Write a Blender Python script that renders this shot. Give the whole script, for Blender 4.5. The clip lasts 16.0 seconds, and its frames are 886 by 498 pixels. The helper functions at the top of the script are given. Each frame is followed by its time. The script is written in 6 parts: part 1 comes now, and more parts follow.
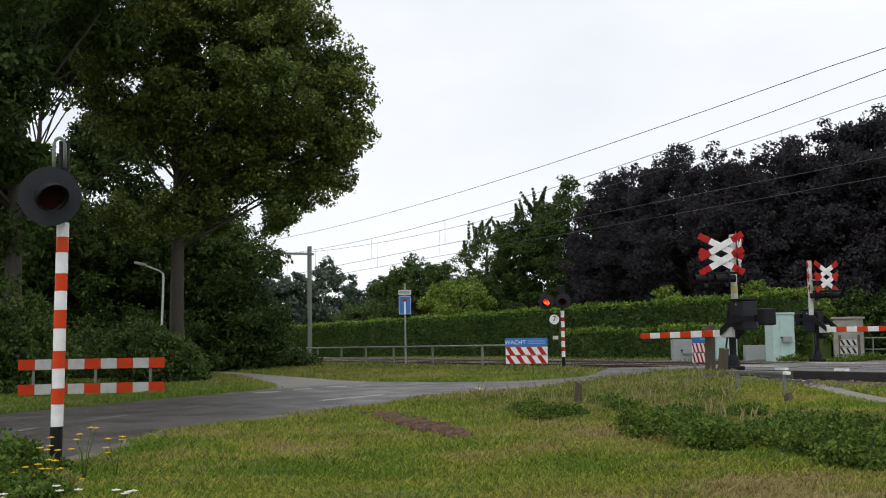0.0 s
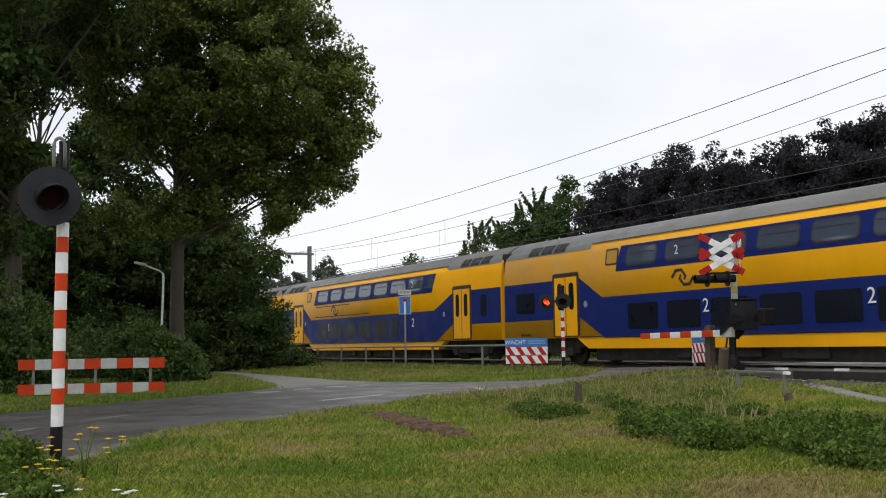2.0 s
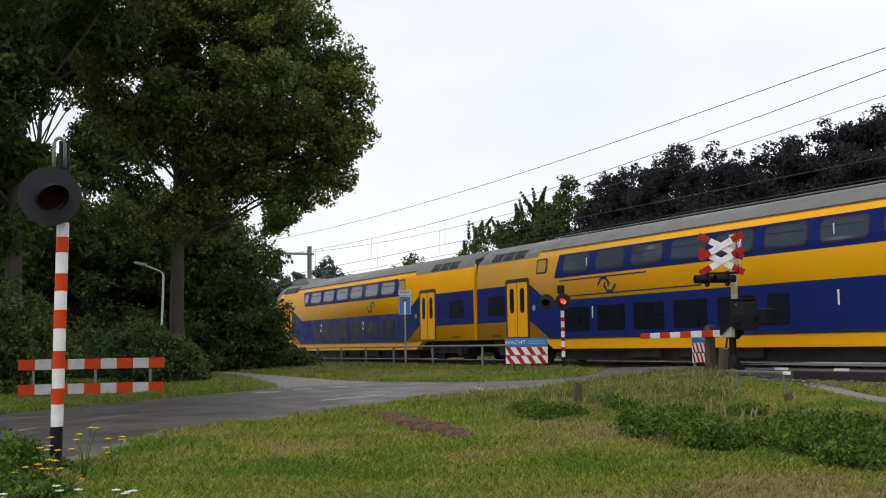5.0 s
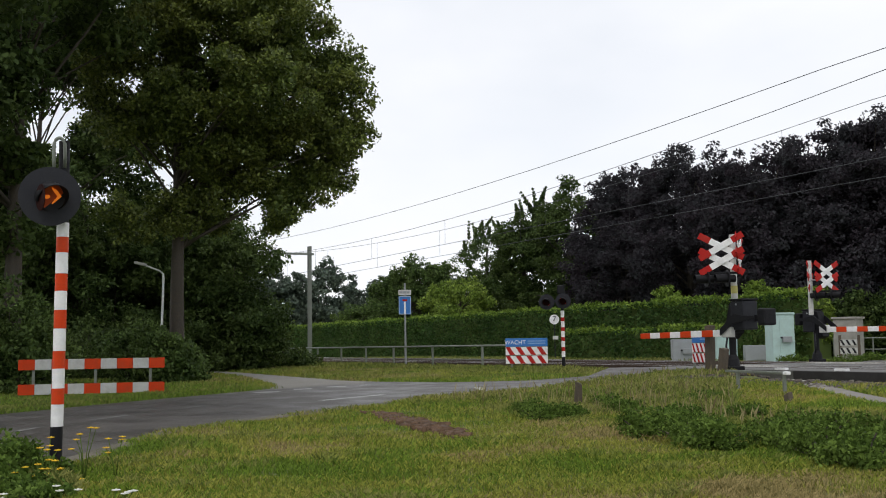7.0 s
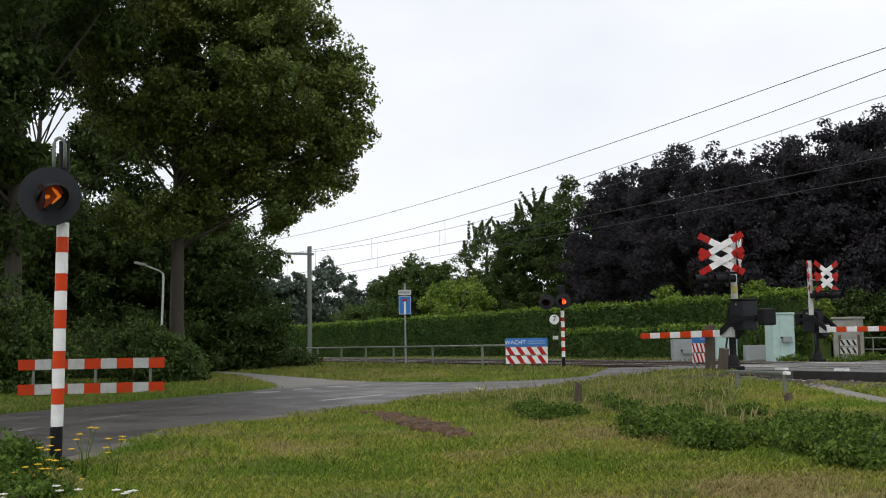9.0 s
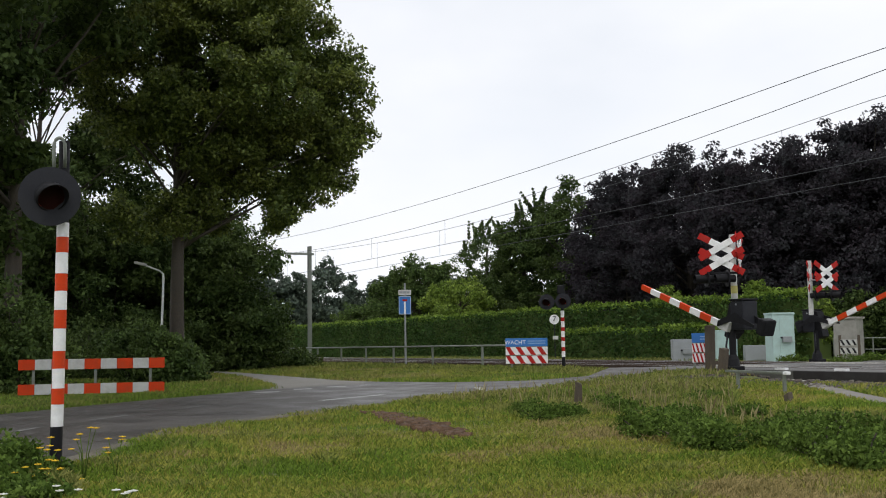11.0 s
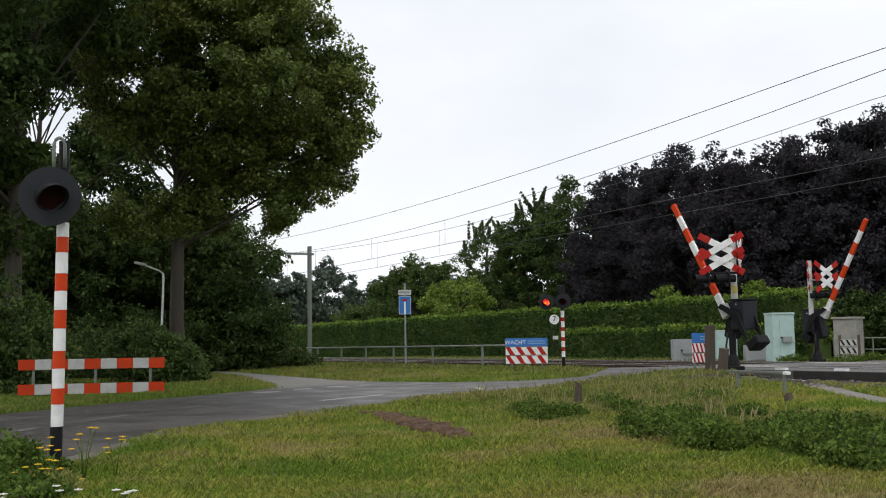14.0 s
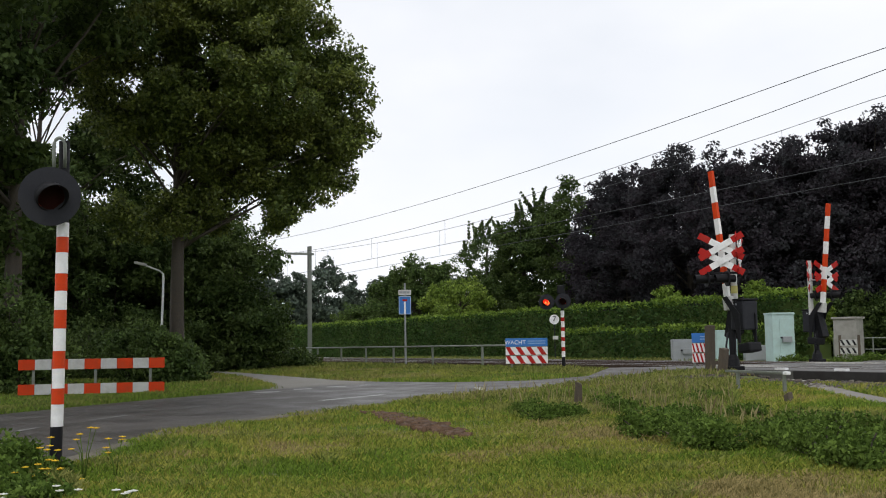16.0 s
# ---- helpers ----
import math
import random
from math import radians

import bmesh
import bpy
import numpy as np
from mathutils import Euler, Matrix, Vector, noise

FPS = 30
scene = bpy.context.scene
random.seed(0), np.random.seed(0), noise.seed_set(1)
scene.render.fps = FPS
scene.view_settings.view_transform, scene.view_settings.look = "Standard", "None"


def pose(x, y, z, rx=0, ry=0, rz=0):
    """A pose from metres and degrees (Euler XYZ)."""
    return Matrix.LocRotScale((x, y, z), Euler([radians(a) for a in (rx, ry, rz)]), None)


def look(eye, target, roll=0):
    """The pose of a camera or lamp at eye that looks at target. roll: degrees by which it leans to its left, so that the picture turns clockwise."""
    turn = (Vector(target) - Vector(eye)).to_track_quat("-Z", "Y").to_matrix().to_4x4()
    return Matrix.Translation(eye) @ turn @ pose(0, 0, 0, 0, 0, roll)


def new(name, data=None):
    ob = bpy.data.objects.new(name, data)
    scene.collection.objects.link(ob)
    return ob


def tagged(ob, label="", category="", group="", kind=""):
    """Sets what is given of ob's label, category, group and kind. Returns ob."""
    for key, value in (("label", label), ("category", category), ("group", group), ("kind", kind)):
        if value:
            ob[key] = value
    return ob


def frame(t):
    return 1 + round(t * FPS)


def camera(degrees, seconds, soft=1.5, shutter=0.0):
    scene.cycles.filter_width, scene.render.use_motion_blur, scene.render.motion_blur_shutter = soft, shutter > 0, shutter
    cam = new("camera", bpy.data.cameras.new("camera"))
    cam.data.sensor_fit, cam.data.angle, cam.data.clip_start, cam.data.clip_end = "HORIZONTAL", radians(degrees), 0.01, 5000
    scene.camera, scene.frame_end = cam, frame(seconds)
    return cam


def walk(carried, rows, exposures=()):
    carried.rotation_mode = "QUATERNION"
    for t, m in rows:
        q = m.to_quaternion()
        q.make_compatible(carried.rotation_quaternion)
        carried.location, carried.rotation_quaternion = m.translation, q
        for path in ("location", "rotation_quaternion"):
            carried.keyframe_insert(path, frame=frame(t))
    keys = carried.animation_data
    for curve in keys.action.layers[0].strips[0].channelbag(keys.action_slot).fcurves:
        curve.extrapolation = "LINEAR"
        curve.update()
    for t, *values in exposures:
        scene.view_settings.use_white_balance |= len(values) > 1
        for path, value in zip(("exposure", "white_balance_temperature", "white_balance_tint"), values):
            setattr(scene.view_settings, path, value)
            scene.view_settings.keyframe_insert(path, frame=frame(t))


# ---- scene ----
cam = camera(45.83, 16.0, soft=1.05, shutter=0.0)
VIEW = look((0, 0, 0.741), (-0.88254, 0.46128, 0.83233), -0.895)
walk(cam, [(0, VIEW), (16.0, VIEW)], [(0, 0.0), (16.0, 0.0)])

# ---- sky, sun ----
world = bpy.data.worlds.new("overcast_sky")
scene.world = world
world.use_nodes = True
wn, wl = world.node_tree.nodes, world.node_tree.links
wn.clear()
w_out, w_bg = wn.new("ShaderNodeOutputWorld"), wn.new("ShaderNodeBackground")
w_sky = wn.new("ShaderNodeTexSky")
w_sky.sky_type, w_sky.sun_disc = "NISHITA", False
w_sky.sun_elevation, w_sky.sun_rotation = radians(52), radians(150)
w_scale = wn.new("ShaderNodeVectorMath"); w_scale.operation = "SCALE"; w_scale.inputs["Scale"].default_value = 0.11
w_geo = wn.new("ShaderNodeTexCoord")
w_map = wn.new("ShaderNodeMapping"); w_map.inputs["Scale"].default_value = (1, 1, 2.2)
w_noise = wn.new("ShaderNodeTexNoise")
w_noise.inputs["Scale"].default_value, w_noise.inputs["Detail"].default_value, w_noise.inputs["Roughness"].default_value = 1.6, 5, 0.5
w_ramp = wn.new("ShaderNodeMapRange")
for k, v in (("From Min", 0.34), ("From Max", 0.62), ("To Min", 0.72), ("To Max", 1.0)):
    w_ramp.inputs[k].default_value = v
w_mix = wn.new("ShaderNodeMix"); w_mix.data_type = "RGBA"
w_mix.inputs["B"].default_value = (0.945, 0.96, 1.0, 1)
wl.new(w_geo.outputs["Generated"], w_map.inputs["Vector"])
wl.new(w_map.outputs["Vector"], w_noise.inputs["Vector"])
wl.new(w_noise.outputs["Fac"], w_ramp.inputs["Value"])
wl.new(w_ramp.outputs["Result"], w_mix.inputs["Factor"])
wl.new(w_sky.outputs["Color"], w_scale.inputs[0])
wl.new(w_scale.outputs["Vector"], w_mix.inputs["A"])
wl.new(w_mix.outputs["Result"], w_bg.inputs["Color"])
w_bg.inputs["Strength"].default_value = 1.06
wl.new(w_bg.outputs["Background"], w_out.inputs["Surface"])
sun = new("sun", bpy.data.lights.new("sun", "SUN"))
sun.data.energy, sun.data.angle, sun.data.color = 0.9, radians(25), (1.0, 0.96, 0.9)
sun.matrix_world = look((0, 0, 50), (-20, 25, 0))


# ---- materials ----
def mat(name, color, rough=0.6, metal=0.0, var=0.25, scale=6.0, bump=0.0, fine=60.0, dirt=None, dirt_amount=0.35, spec=0.5, island=0.0):
    """A painted or natural surface: base colour with variation at two scales, relief, and stains."""
    m = bpy.data.materials.new(name)
    m.use_nodes = True
    n, l = m.node_tree.nodes, m.node_tree.links
    b = n["Principled BSDF"]
    b.inputs["Roughness"].default_value, b.inputs["Metallic"].default_value = rough, metal
    b.inputs["Specular IOR Level"].default_value = spec
    co = n.new("ShaderNodeTexCoord")
    big, small = n.new("ShaderNodeTexNoise"), n.new("ShaderNodeTexNoise")
    big.inputs["Scale"].default_value, big.inputs["Detail"].default_value = scale, 6
    small.inputs["Scale"].default_value, small.inputs["Detail"].default_value = fine, 4
    for t in (big, small):
        l.new(co.outputs["Object"], t.inputs["Vector"])
    mixf = n.new("ShaderNodeMath"); mixf.operation = "MULTIPLY_ADD"
    mixf.inputs[1].default_value = 0.5
    l.new(small.outputs["Fac"], mixf.inputs[0])
    half = n.new("ShaderNodeMath"); half.operation = "MULTIPLY"; half.inputs[1].default_value = 0.5
    l.new(big.outputs["Fac"], half.inputs[0])
    l.new(half.outputs[0], mixf.inputs[2])
    rng = n.new("ShaderNodeMapRange")
    for k, v in (("From Min", 0.3), ("From Max", 0.7), ("To Min", 1 - var), ("To Max", 1 + var)):
        rng.inputs[k].default_value = v
    l.new(mixf.outputs[0], rng.inputs["Value"])
    value = rng.outputs["Result"]
    worn = n.new("ShaderNodeMapRange")
    for k, v in (("From Min", 0.35), ("From Max", 0.65), ("To Min", max(0.04, rough * 0.75)), ("To Max", min(1, rough * 1.25))):
        worn.inputs[k].default_value = v
    l.new(big.outputs["Fac"], worn.inputs["Value"])
    l.new(worn.outputs["Result"], b.inputs["Roughness"])
    if island:
        geo = n.new("ShaderNodeNewGeometry")
        r2 = n.new("ShaderNodeMapRange")
        r2.inputs["To Min"].default_value, r2.inputs["To Max"].default_value = 1 - island, 1 + island
        l.new(geo.outputs["Random Per Island"], r2.inputs["Value"])
        mul = n.new("ShaderNodeMath"); mul.operation = "MULTIPLY"
        l.new(value, mul.inputs[0]); l.new(r2.outputs["Result"], mul.inputs[1])
        value = mul.outputs[0]
    sc = n.new("ShaderNodeVectorMath"); sc.operation = "SCALE"
    sc.inputs[0].default_value = color
    l.new(value, sc.inputs["Scale"])
    out = sc.outputs["Vector"]
    if dirt:
        dn = n.new("ShaderNodeTexNoise")
        dn.inputs["Scale"].default_value, dn.inputs["Detail"].default_value, dn.inputs["Roughness"].default_value = scale * 0.6, 9, 0.7
        l.new(co.outputs["Object"], dn.inputs["Vector"])
        dr = n.new("ShaderNodeMapRange")
        for k, v in (("From Min", 0.45), ("From Max", 0.75), ("To Min", 0.0), ("To Max", dirt_amount)):
            dr.inputs[k].default_value = v
        l.new(dn.outputs["Fac"], dr.inputs["Value"])
        mx = n.new("ShaderNodeMix"); mx.data_type = "RGBA"
        mx.inputs["B"].default_value = (*dirt, 1)
        l.new(dr.outputs["Result"], mx.inputs["Factor"]); l.new(out, mx.inputs["A"])
        out = mx.outputs["Result"]
    l.new(out, b.inputs["Base Color"])
    if bump:
        bp = n.new("ShaderNodeBump")
        bp.inputs["Strength"].default_value, bp.inputs["Distance"].default_value = min(1, bump), 0.02
        l.new(mixf.outputs[0], bp.inputs["Height"])
        l.new(bp.outputs["Normal"], b.inputs["Normal"])
    return m


def leaf_mat(name, color, alt, rough=0.55, spread=0.45, gloss=0.14):
    """Foliage: two hues mixed leaf by leaf, some light through the leaf."""
    m = bpy.data.materials.new(name)
    m.use_nodes = True
    n, l = m.node_tree.nodes, m.node_tree.links
    b = n["Principled BSDF"]
    b.inputs["Roughness"].default_value = rough
    b.inputs["Specular IOR Level"].default_value = gloss
    geo = n.new("ShaderNodeNewGeometry")
    co = n.new("ShaderNodeTexCoord")
    ns = n.new("ShaderNodeTexNoise"); ns.inputs["Scale"].default_value = 0.5
    l.new(co.outputs["Object"], ns.inputs["Vector"])
    mx = n.new("ShaderNodeMix"); mx.data_type = "RGBA"
    mx.inputs["A"].default_value, mx.inputs["B"].default_value = (*color, 1), (*alt, 1)
    add = n.new("ShaderNodeMath"); add.operation = "MULTIPLY_ADD"; add.inputs[1].default_value = 0.6; add.use_clamp = True
    l.new(geo.outputs["Random Per Island"], add.inputs[0])
    r0 = n.new("ShaderNodeMapRange")
    for k, v in (("From Min", 0.35), ("From Max", 0.65), ("To Min", -0.1), ("To Max", 0.5)):
        r0.inputs[k].default_value = v
    l.new(ns.outputs["Fac"], r0.inputs["Value"]); l.new(r0.outputs["Result"], add.inputs[2])
    l.new(add.outputs[0], mx.inputs["Factor"])
    r2 = n.new("ShaderNodeMapRange")
    r2.inputs["To Min"].default_value, r2.inputs["To Max"].default_value = 1 - spread, 1 + spread
    l.new(geo.outputs["Random Per Island"], r2.inputs["Value"])
    sc = n.new("ShaderNodeVectorMath"); sc.operation = "SCALE"
    l.new(mx.outputs["Result"], sc.inputs[0]); l.new(r2.outputs["Result"], sc.inputs["Scale"])
    l.new(sc.outputs["Vector"], b.inputs["Base Color"])
    tr = n.new("ShaderNodeBsdfTranslucent")
    l.new(sc.outputs["Vector"], tr.inputs["Color"])
    ms = n.new("ShaderNodeMixShader"); ms.inputs[0].default_value = 0.3
    l.new(b.outputs[0], ms.inputs[1]); l.new(tr.outputs[0], ms.inputs[2])
    l.new(ms.outputs[0], n["Material Output"].inputs["Surface"])
    return m


def glow_mat(name, color, strength):
    m = bpy.data.materials.new(name)
    m.use_nodes = True
    b = m.node_tree.nodes["Principled BSDF"]
    b.inputs["Base Color"].default_value = (*color, 1)
    b.inputs["Emission Color"].default_value = (*color, 1)
    b.inputs["Emission Strength"].default_value = strength
    return m


ASPHALT = mat("asphalt", (0.056, 0.049, 0.043), 0.52, var=0.5, scale=1.4, fine=90, bump=0.45, spec=0.6, dirt=(0.1, 0.092, 0.08), dirt_amount=0.7)
PALE_ASPHALT = mat("pale_asphalt", (0.12, 0.117, 0.11), 0.6, var=0.3, scale=0.9, fine=160, bump=0.5, dirt=(0.1, 0.095, 0.09), dirt_amount=0.5)
SIDE_ASPHALT = mat("light_asphalt", (0.2, 0.19, 0.17), 0.85, var=0.25, scale=1.2, fine=120, bump=0.4, dirt=(0.12, 0.11, 0.08))
SHOULDER = mat("gravel_shoulder", (0.13, 0.115, 0.085), 0.9, var=0.5, scale=4, fine=60, bump=0.9, dirt=(0.06, 0.065, 0.03), dirt_amount=0.8)
SOIL = mat("grass_soil", (0.1, 0.12, 0.03), 0.95, var=0.5, scale=0.9, fine=25, bump=0.8, dirt=(0.12, 0.1, 0.05), dirt_amount=0.6)
EARTH = mat("bare_earth", (0.11, 0.062, 0.033), 0.95, var=0.7, scale=9, fine=70, bump=1.0)
BALLAST = mat("ballast_bed", (0.07, 0.058, 0.05), 0.9, var=0.5, scale=5, fine=40, bump=1.0)
STONE = mat("ballast_stone", (0.085, 0.07, 0.06), 0.9, var=0.3, scale=8, fine=60, bump=0.4, island=0.5)
RUST = mat("rail_steel", (0.09, 0.06, 0.045), 0.7, 0.3, var=0.3, scale=6, fine=90)
RAILTOP = mat("rail_head", (0.42, 0.41, 0.4), 0.3, 1.0, var=0.15, scale=3)
CONCRETE = mat("grey_concrete", (0.33, 0.32, 0.29), 0.85, var=0.22, scale=4, fine=60, bump=0.3, dirt=(0.13, 0.13, 0.1), dirt_amount=0.6)
ROADPAINT = mat("road_paint", (0.5, 0.5, 0.48), 0.7, var=0.25, scale=5, fine=60, dirt=(0.08, 0.078, 0.075), dirt_amount=1.0)
WORNPAINT = mat("worn_road_paint", (0.2, 0.195, 0.185), 0.7, var=0.3, scale=4, fine=60, dirt=(0.07, 0.066, 0.06), dirt_amount=1.0)
WHITE = mat("white_paint", (0.84, 0.84, 0.84), 0.4, var=0.07, scale=7, dirt=(0.38, 0.37, 0.34), dirt_amount=0.4)
DULLWHITE = mat("weathered_white_paint", (0.55, 0.55, 0.53), 0.6, var=0.1, scale=8, dirt=(0.3, 0.29, 0.25), dirt_amount=0.5)
RED = mat("red_paint", (0.42, 0.012, 0.01), 0.5, spec=0.2, var=0.12, scale=7, dirt=(0.25, 0.06, 0.03), dirt_amount=0.4)
ORANGE = mat("orange_red_paint", (0.62, 0.05, 0.006), 0.5, spec=0.2, var=0.12, scale=7, dirt=(0.3, 0.08, 0.03), dirt_amount=0.4)
BLACK = mat("black_coating", (0.01, 0.01, 0.012), 0.6, var=0.25, scale=10, spec=0.2)
DARKGREY = mat("dark_grey_coating", (0.02, 0.021, 0.026), 0.6, var=0.2, scale=8, spec=0.25)
BLUE_SIGN = mat("blue_sign_face", (0.03, 0.17, 0.5), 0.4, var=0.08, scale=6)
ZINC = mat("galvanised_steel", (0.33, 0.34, 0.35), 0.5, 0.55, var=0.2, scale=9, fine=70, dirt=(0.2, 0.19, 0.17))
OLDPOLE = mat("weathered_steel_pole", (0.2, 0.22, 0.19), 0.6, 0.3, var=0.2, scale=4, dirt=(0.12, 0.11, 0.08))
MINT = mat("pale_green_enamel", (0.44, 0.6, 0.57), 0.5, var=0.07, scale=5, dirt=(0.3, 0.36, 0.3), dirt_amount=0.4)
GREYBOX = mat("light_grey_enamel", (0.3, 0.32, 0.33), 0.55, var=0.1, scale=5, dirt=(0.2, 0.2, 0.17))
WOOD = mat("weathered_wood", (0.095, 0.075, 0.055), 0.9, var=0.4, scale=10, fine=90, bump=0.6)
BARK = mat("oak_bark", (0.058, 0.048, 0.036), 0.95, var=0.5, scale=9, fine=40, bump=1.0)
WIRE = mat("copper_wire", (0.07, 0.075, 0.08), 0.6, 0.3, var=0.1)
T_YELLOW = mat("train_yellow", (0.96, 0.45, 0.004), 0.45, var=0.05, scale=0.9, dirt=(0.6, 0.26, 0.015), dirt_amount=0.25, spec=0.2)
T_BLUE = mat("train_blue", (0.009, 0.022, 0.155), 0.5, var=0.1, scale=1.2, dirt=(0.02, 0.028, 0.09), dirt_amount=0.4, spec=0.12)
T_ROOF = mat("train_roof_grey", (0.17, 0.17, 0.165), 0.6, var=0.2, scale=1.4, dirt=(0.11, 0.1, 0.085), dirt_amount=0.6)
T_MASK = mat("train_mask_grey", (0.065, 0.069, 0.079), 0.4, var=0.06, scale=1.5)
T_WHEEL = mat("train_wheel_steel", (0.035, 0.03, 0.028), 0.6, 0.2, var=0.3, scale=5)
T_UNDER = mat("train_underframe", (0.022, 0.02, 0.019), 0.8, var=0.4, scale=4)
T_GLASS = mat("dark_train_glass", (0.008, 0.011, 0.018), 0.35, var=0.1, scale=2, spec=0.1)
T_SCREEN = mat("windscreen_glass", (0.03, 0.042, 0.05), 0.05, var=0.1, scale=2, spec=1.0)
T_UPGLASS = mat("upper_deck_glass", (0.07, 0.09, 0.13), 0.05, var=0.2, scale=1.5, spec=1.0)
OAK_LEAF = leaf_mat("oak_leaves", (0.085, 0.13, 0.027), (0.16, 0.185, 0.04), 0.45, 0.55, 0.28)
# Made darker still, so the canopy's shade is partly in the leaf colour.
DARK_LEAF = leaf_mat("dark_leaves", (0.045, 0.08, 0.022), (0.08, 0.112, 0.03))
GREEN_LEAF = leaf_mat("green_leaves", (0.06, 0.105, 0.03), (0.105, 0.15, 0.04))
LIGHT_LEAF = leaf_mat("light_green_leaves", (0.13, 0.21, 0.035), (0.21, 0.28, 0.05))
# Pale bluish leaf colour carries the haze of distance.
HAZY_LEAF = leaf_mat("haze_tinted_leaves", (0.085, 0.12, 0.095), (0.12, 0.15, 0.11))
BEECH_LEAF = leaf_mat("copper_beech_leaves", (0.047, 0.036, 0.045), (0.046, 0.05, 0.053), 0.75, 0.3, 0.08)
HEDGE_LEAF = leaf_mat("hedge_leaves", (0.034, 0.08, 0.019), (0.07, 0.125, 0.028))
HEDGE_TOP = leaf_mat("fresh_hedge_leaves", (0.11, 0.19, 0.025), (0.19, 0.27, 0.045))
GRASS_BLADE = leaf_mat("grass_blades", (0.2, 0.255, 0.035), (0.33, 0.315, 0.07))
TALL_BLADE = leaf_mat("tall_grass_blades", (0.13, 0.185, 0.03), (0.26, 0.26, 0.08))
WEED_LEAF = leaf_mat("weed_leaves", (0.068, 0.125, 0.021), (0.125, 0.18, 0.036), 0.7, 0.5, 0.08)
PETAL = mat("yellow_petals", (0.75, 0.48, 0.01), 0.6, var=0.15)
WHITE_PETAL = mat("white_petals", (0.7, 0.7, 0.66), 0.6, var=0.1)


# ---- mesh helpers ----
def part(name, bm, material, parent=None, label="", smooth=False):
    """Link a bmesh as one mesh object, under a thing when one is given."""
    me = bpy.data.meshes.new(name)
    bm.to_mesh(me)
    bm.free()
    for m in (material if isinstance(material, (list, tuple)) else [material]):
        me.materials.append(m)
    if smooth:
        me.polygons.foreach_set("use_smooth", [True] * len(me.polygons))
    ob = new(name, me)
    ob.parent = parent
    if label:
        ob["label"] = label
    return ob


def thing(name, m, label, category, group="", kind=""):
    """An Empty at a thing's base, to hold its parts."""
    ob = new(name)
    ob.matrix_basis = m
    ob.empty_display_size = 0.2
    return tagged(ob, label, category, group, kind)


def box(bm, size, m=Matrix(), bevel=0.0, mi=0):
    old = set(bm.verts)
    oldf = set(bm.faces)
    r = bmesh.ops.create_cube(bm, size=1, matrix=m @ Matrix.Diagonal((*size, 1)))
    if bevel:
        es = list({e for v in r["verts"] for e in v.link_edges})
        bmesh.ops.bevel(bm, geom=es, offset=bevel, segments=2, affect="EDGES", profile=0.6)
    for f in bm.faces:
        if f not in oldf:
            f.material_index = mi
    return bm


def cyl(bm, r1, r2, depth, m=Matrix(), seg=16, mi=0, caps=True):
    """A cylinder or cone along z, standing on its base."""
    oldf = set(bm.faces)
    bmesh.ops.create_cone(bm, cap_ends=caps, segments=seg, radius1=r1, radius2=r2, depth=depth, matrix=m @ Matrix.Translation((0, 0, depth / 2)))
    for f in bm.faces:
        if f not in oldf:
            f.material_index = mi
            f.smooth = len(f.verts) == 4
            if not f.smooth:
                for e in f.edges:
                    e.smooth = False
    return bm


def boxed(size, m=Matrix(), bevel=0.0):
    return box(bmesh.new(), size, m, bevel)


def cyled(r1, r2, depth, m=Matrix(), seg=16):
    return cyl(bmesh.new(), r1, r2, depth, m, seg)


def tube(bm, pts, r0, r1=None, seg=8):
    """A round bar through points, from radius r0 to r1."""
    r1 = r0 if r1 is None else r1
    rings = []
    pts = [Vector(q) for q in pts]
    for i, q in enumerate(pts):
        d = (pts[min(i + 1, len(pts) - 1)] - pts[max(i - 1, 0)]).normalized()
        a = d.orthogonal().normalized() if abs(d.z) > 0.9 else d.cross(Vector((0, 0, 1))).normalized()
        if abs(d.z) > 0.9:
            a = (Vector((1, 0, 0)) - d * d.x).normalized()
        b = d.cross(a)
        r = r0 + (r1 - r0) * i / max(1, len(pts) - 1)
        rings.append([bm.verts.new(q + (a * math.cos(2 * math.pi * k / seg) + b * math.sin(2 * math.pi * k / seg)) * r) for k in range(seg)])
    for s, t in zip(rings, rings[1:]):
        for k in range(seg):
            bm.faces.new((s[k], s[(k + 1) % seg], t[(k + 1) % seg], t[k])).smooth = True
    bm.faces.new(rings[0][::-1]); bm.faces.new(rings[-1])
    return bm


def prism(bm, outline, axis_m, depth):
    """A flat outline (x, y) given depth along +z, placed by axis_m."""
    lo = [bm.verts.new(axis_m @ Vector((x, y, 0))) for x, y in outline]
    hi = [bm.verts.new(axis_m @ Vector((x, y, depth))) for x, y in outline]
    n = len(outline)
    bm.faces.new(lo[::-1]); bm.faces.new(hi)
    for i in range(n):
        bm.faces.new((lo[i], lo[(i + 1) % n], hi[(i + 1) % n], hi[i]))
    bmesh.ops.recalc_face_normals(bm, faces=bm.faces)
    return bm


def cards(name, verts, faces, material, parent=None, label="", normals=False):
    me = bpy.data.meshes.new(name)
    nv, nf, k = len(verts), len(faces), faces.shape[1]
    me.vertices.add(nv); me.vertices.foreach_set("co", verts.astype(np.float32).ravel())
    me.loops.add(nf * k); me.loops.foreach_set("vertex_index", faces.astype(np.int32).ravel())
    me.polygons.add(nf); me.polygons.foreach_set("loop_start", np.arange(0, nf * k, k, dtype=np.int32))
    me.update(calc_edges=True)
    me.validate()
    me.materials.append(material)
    ob = new(name, me)
    ob.parent = parent
    if label:
        ob["label"] = label
    return ob


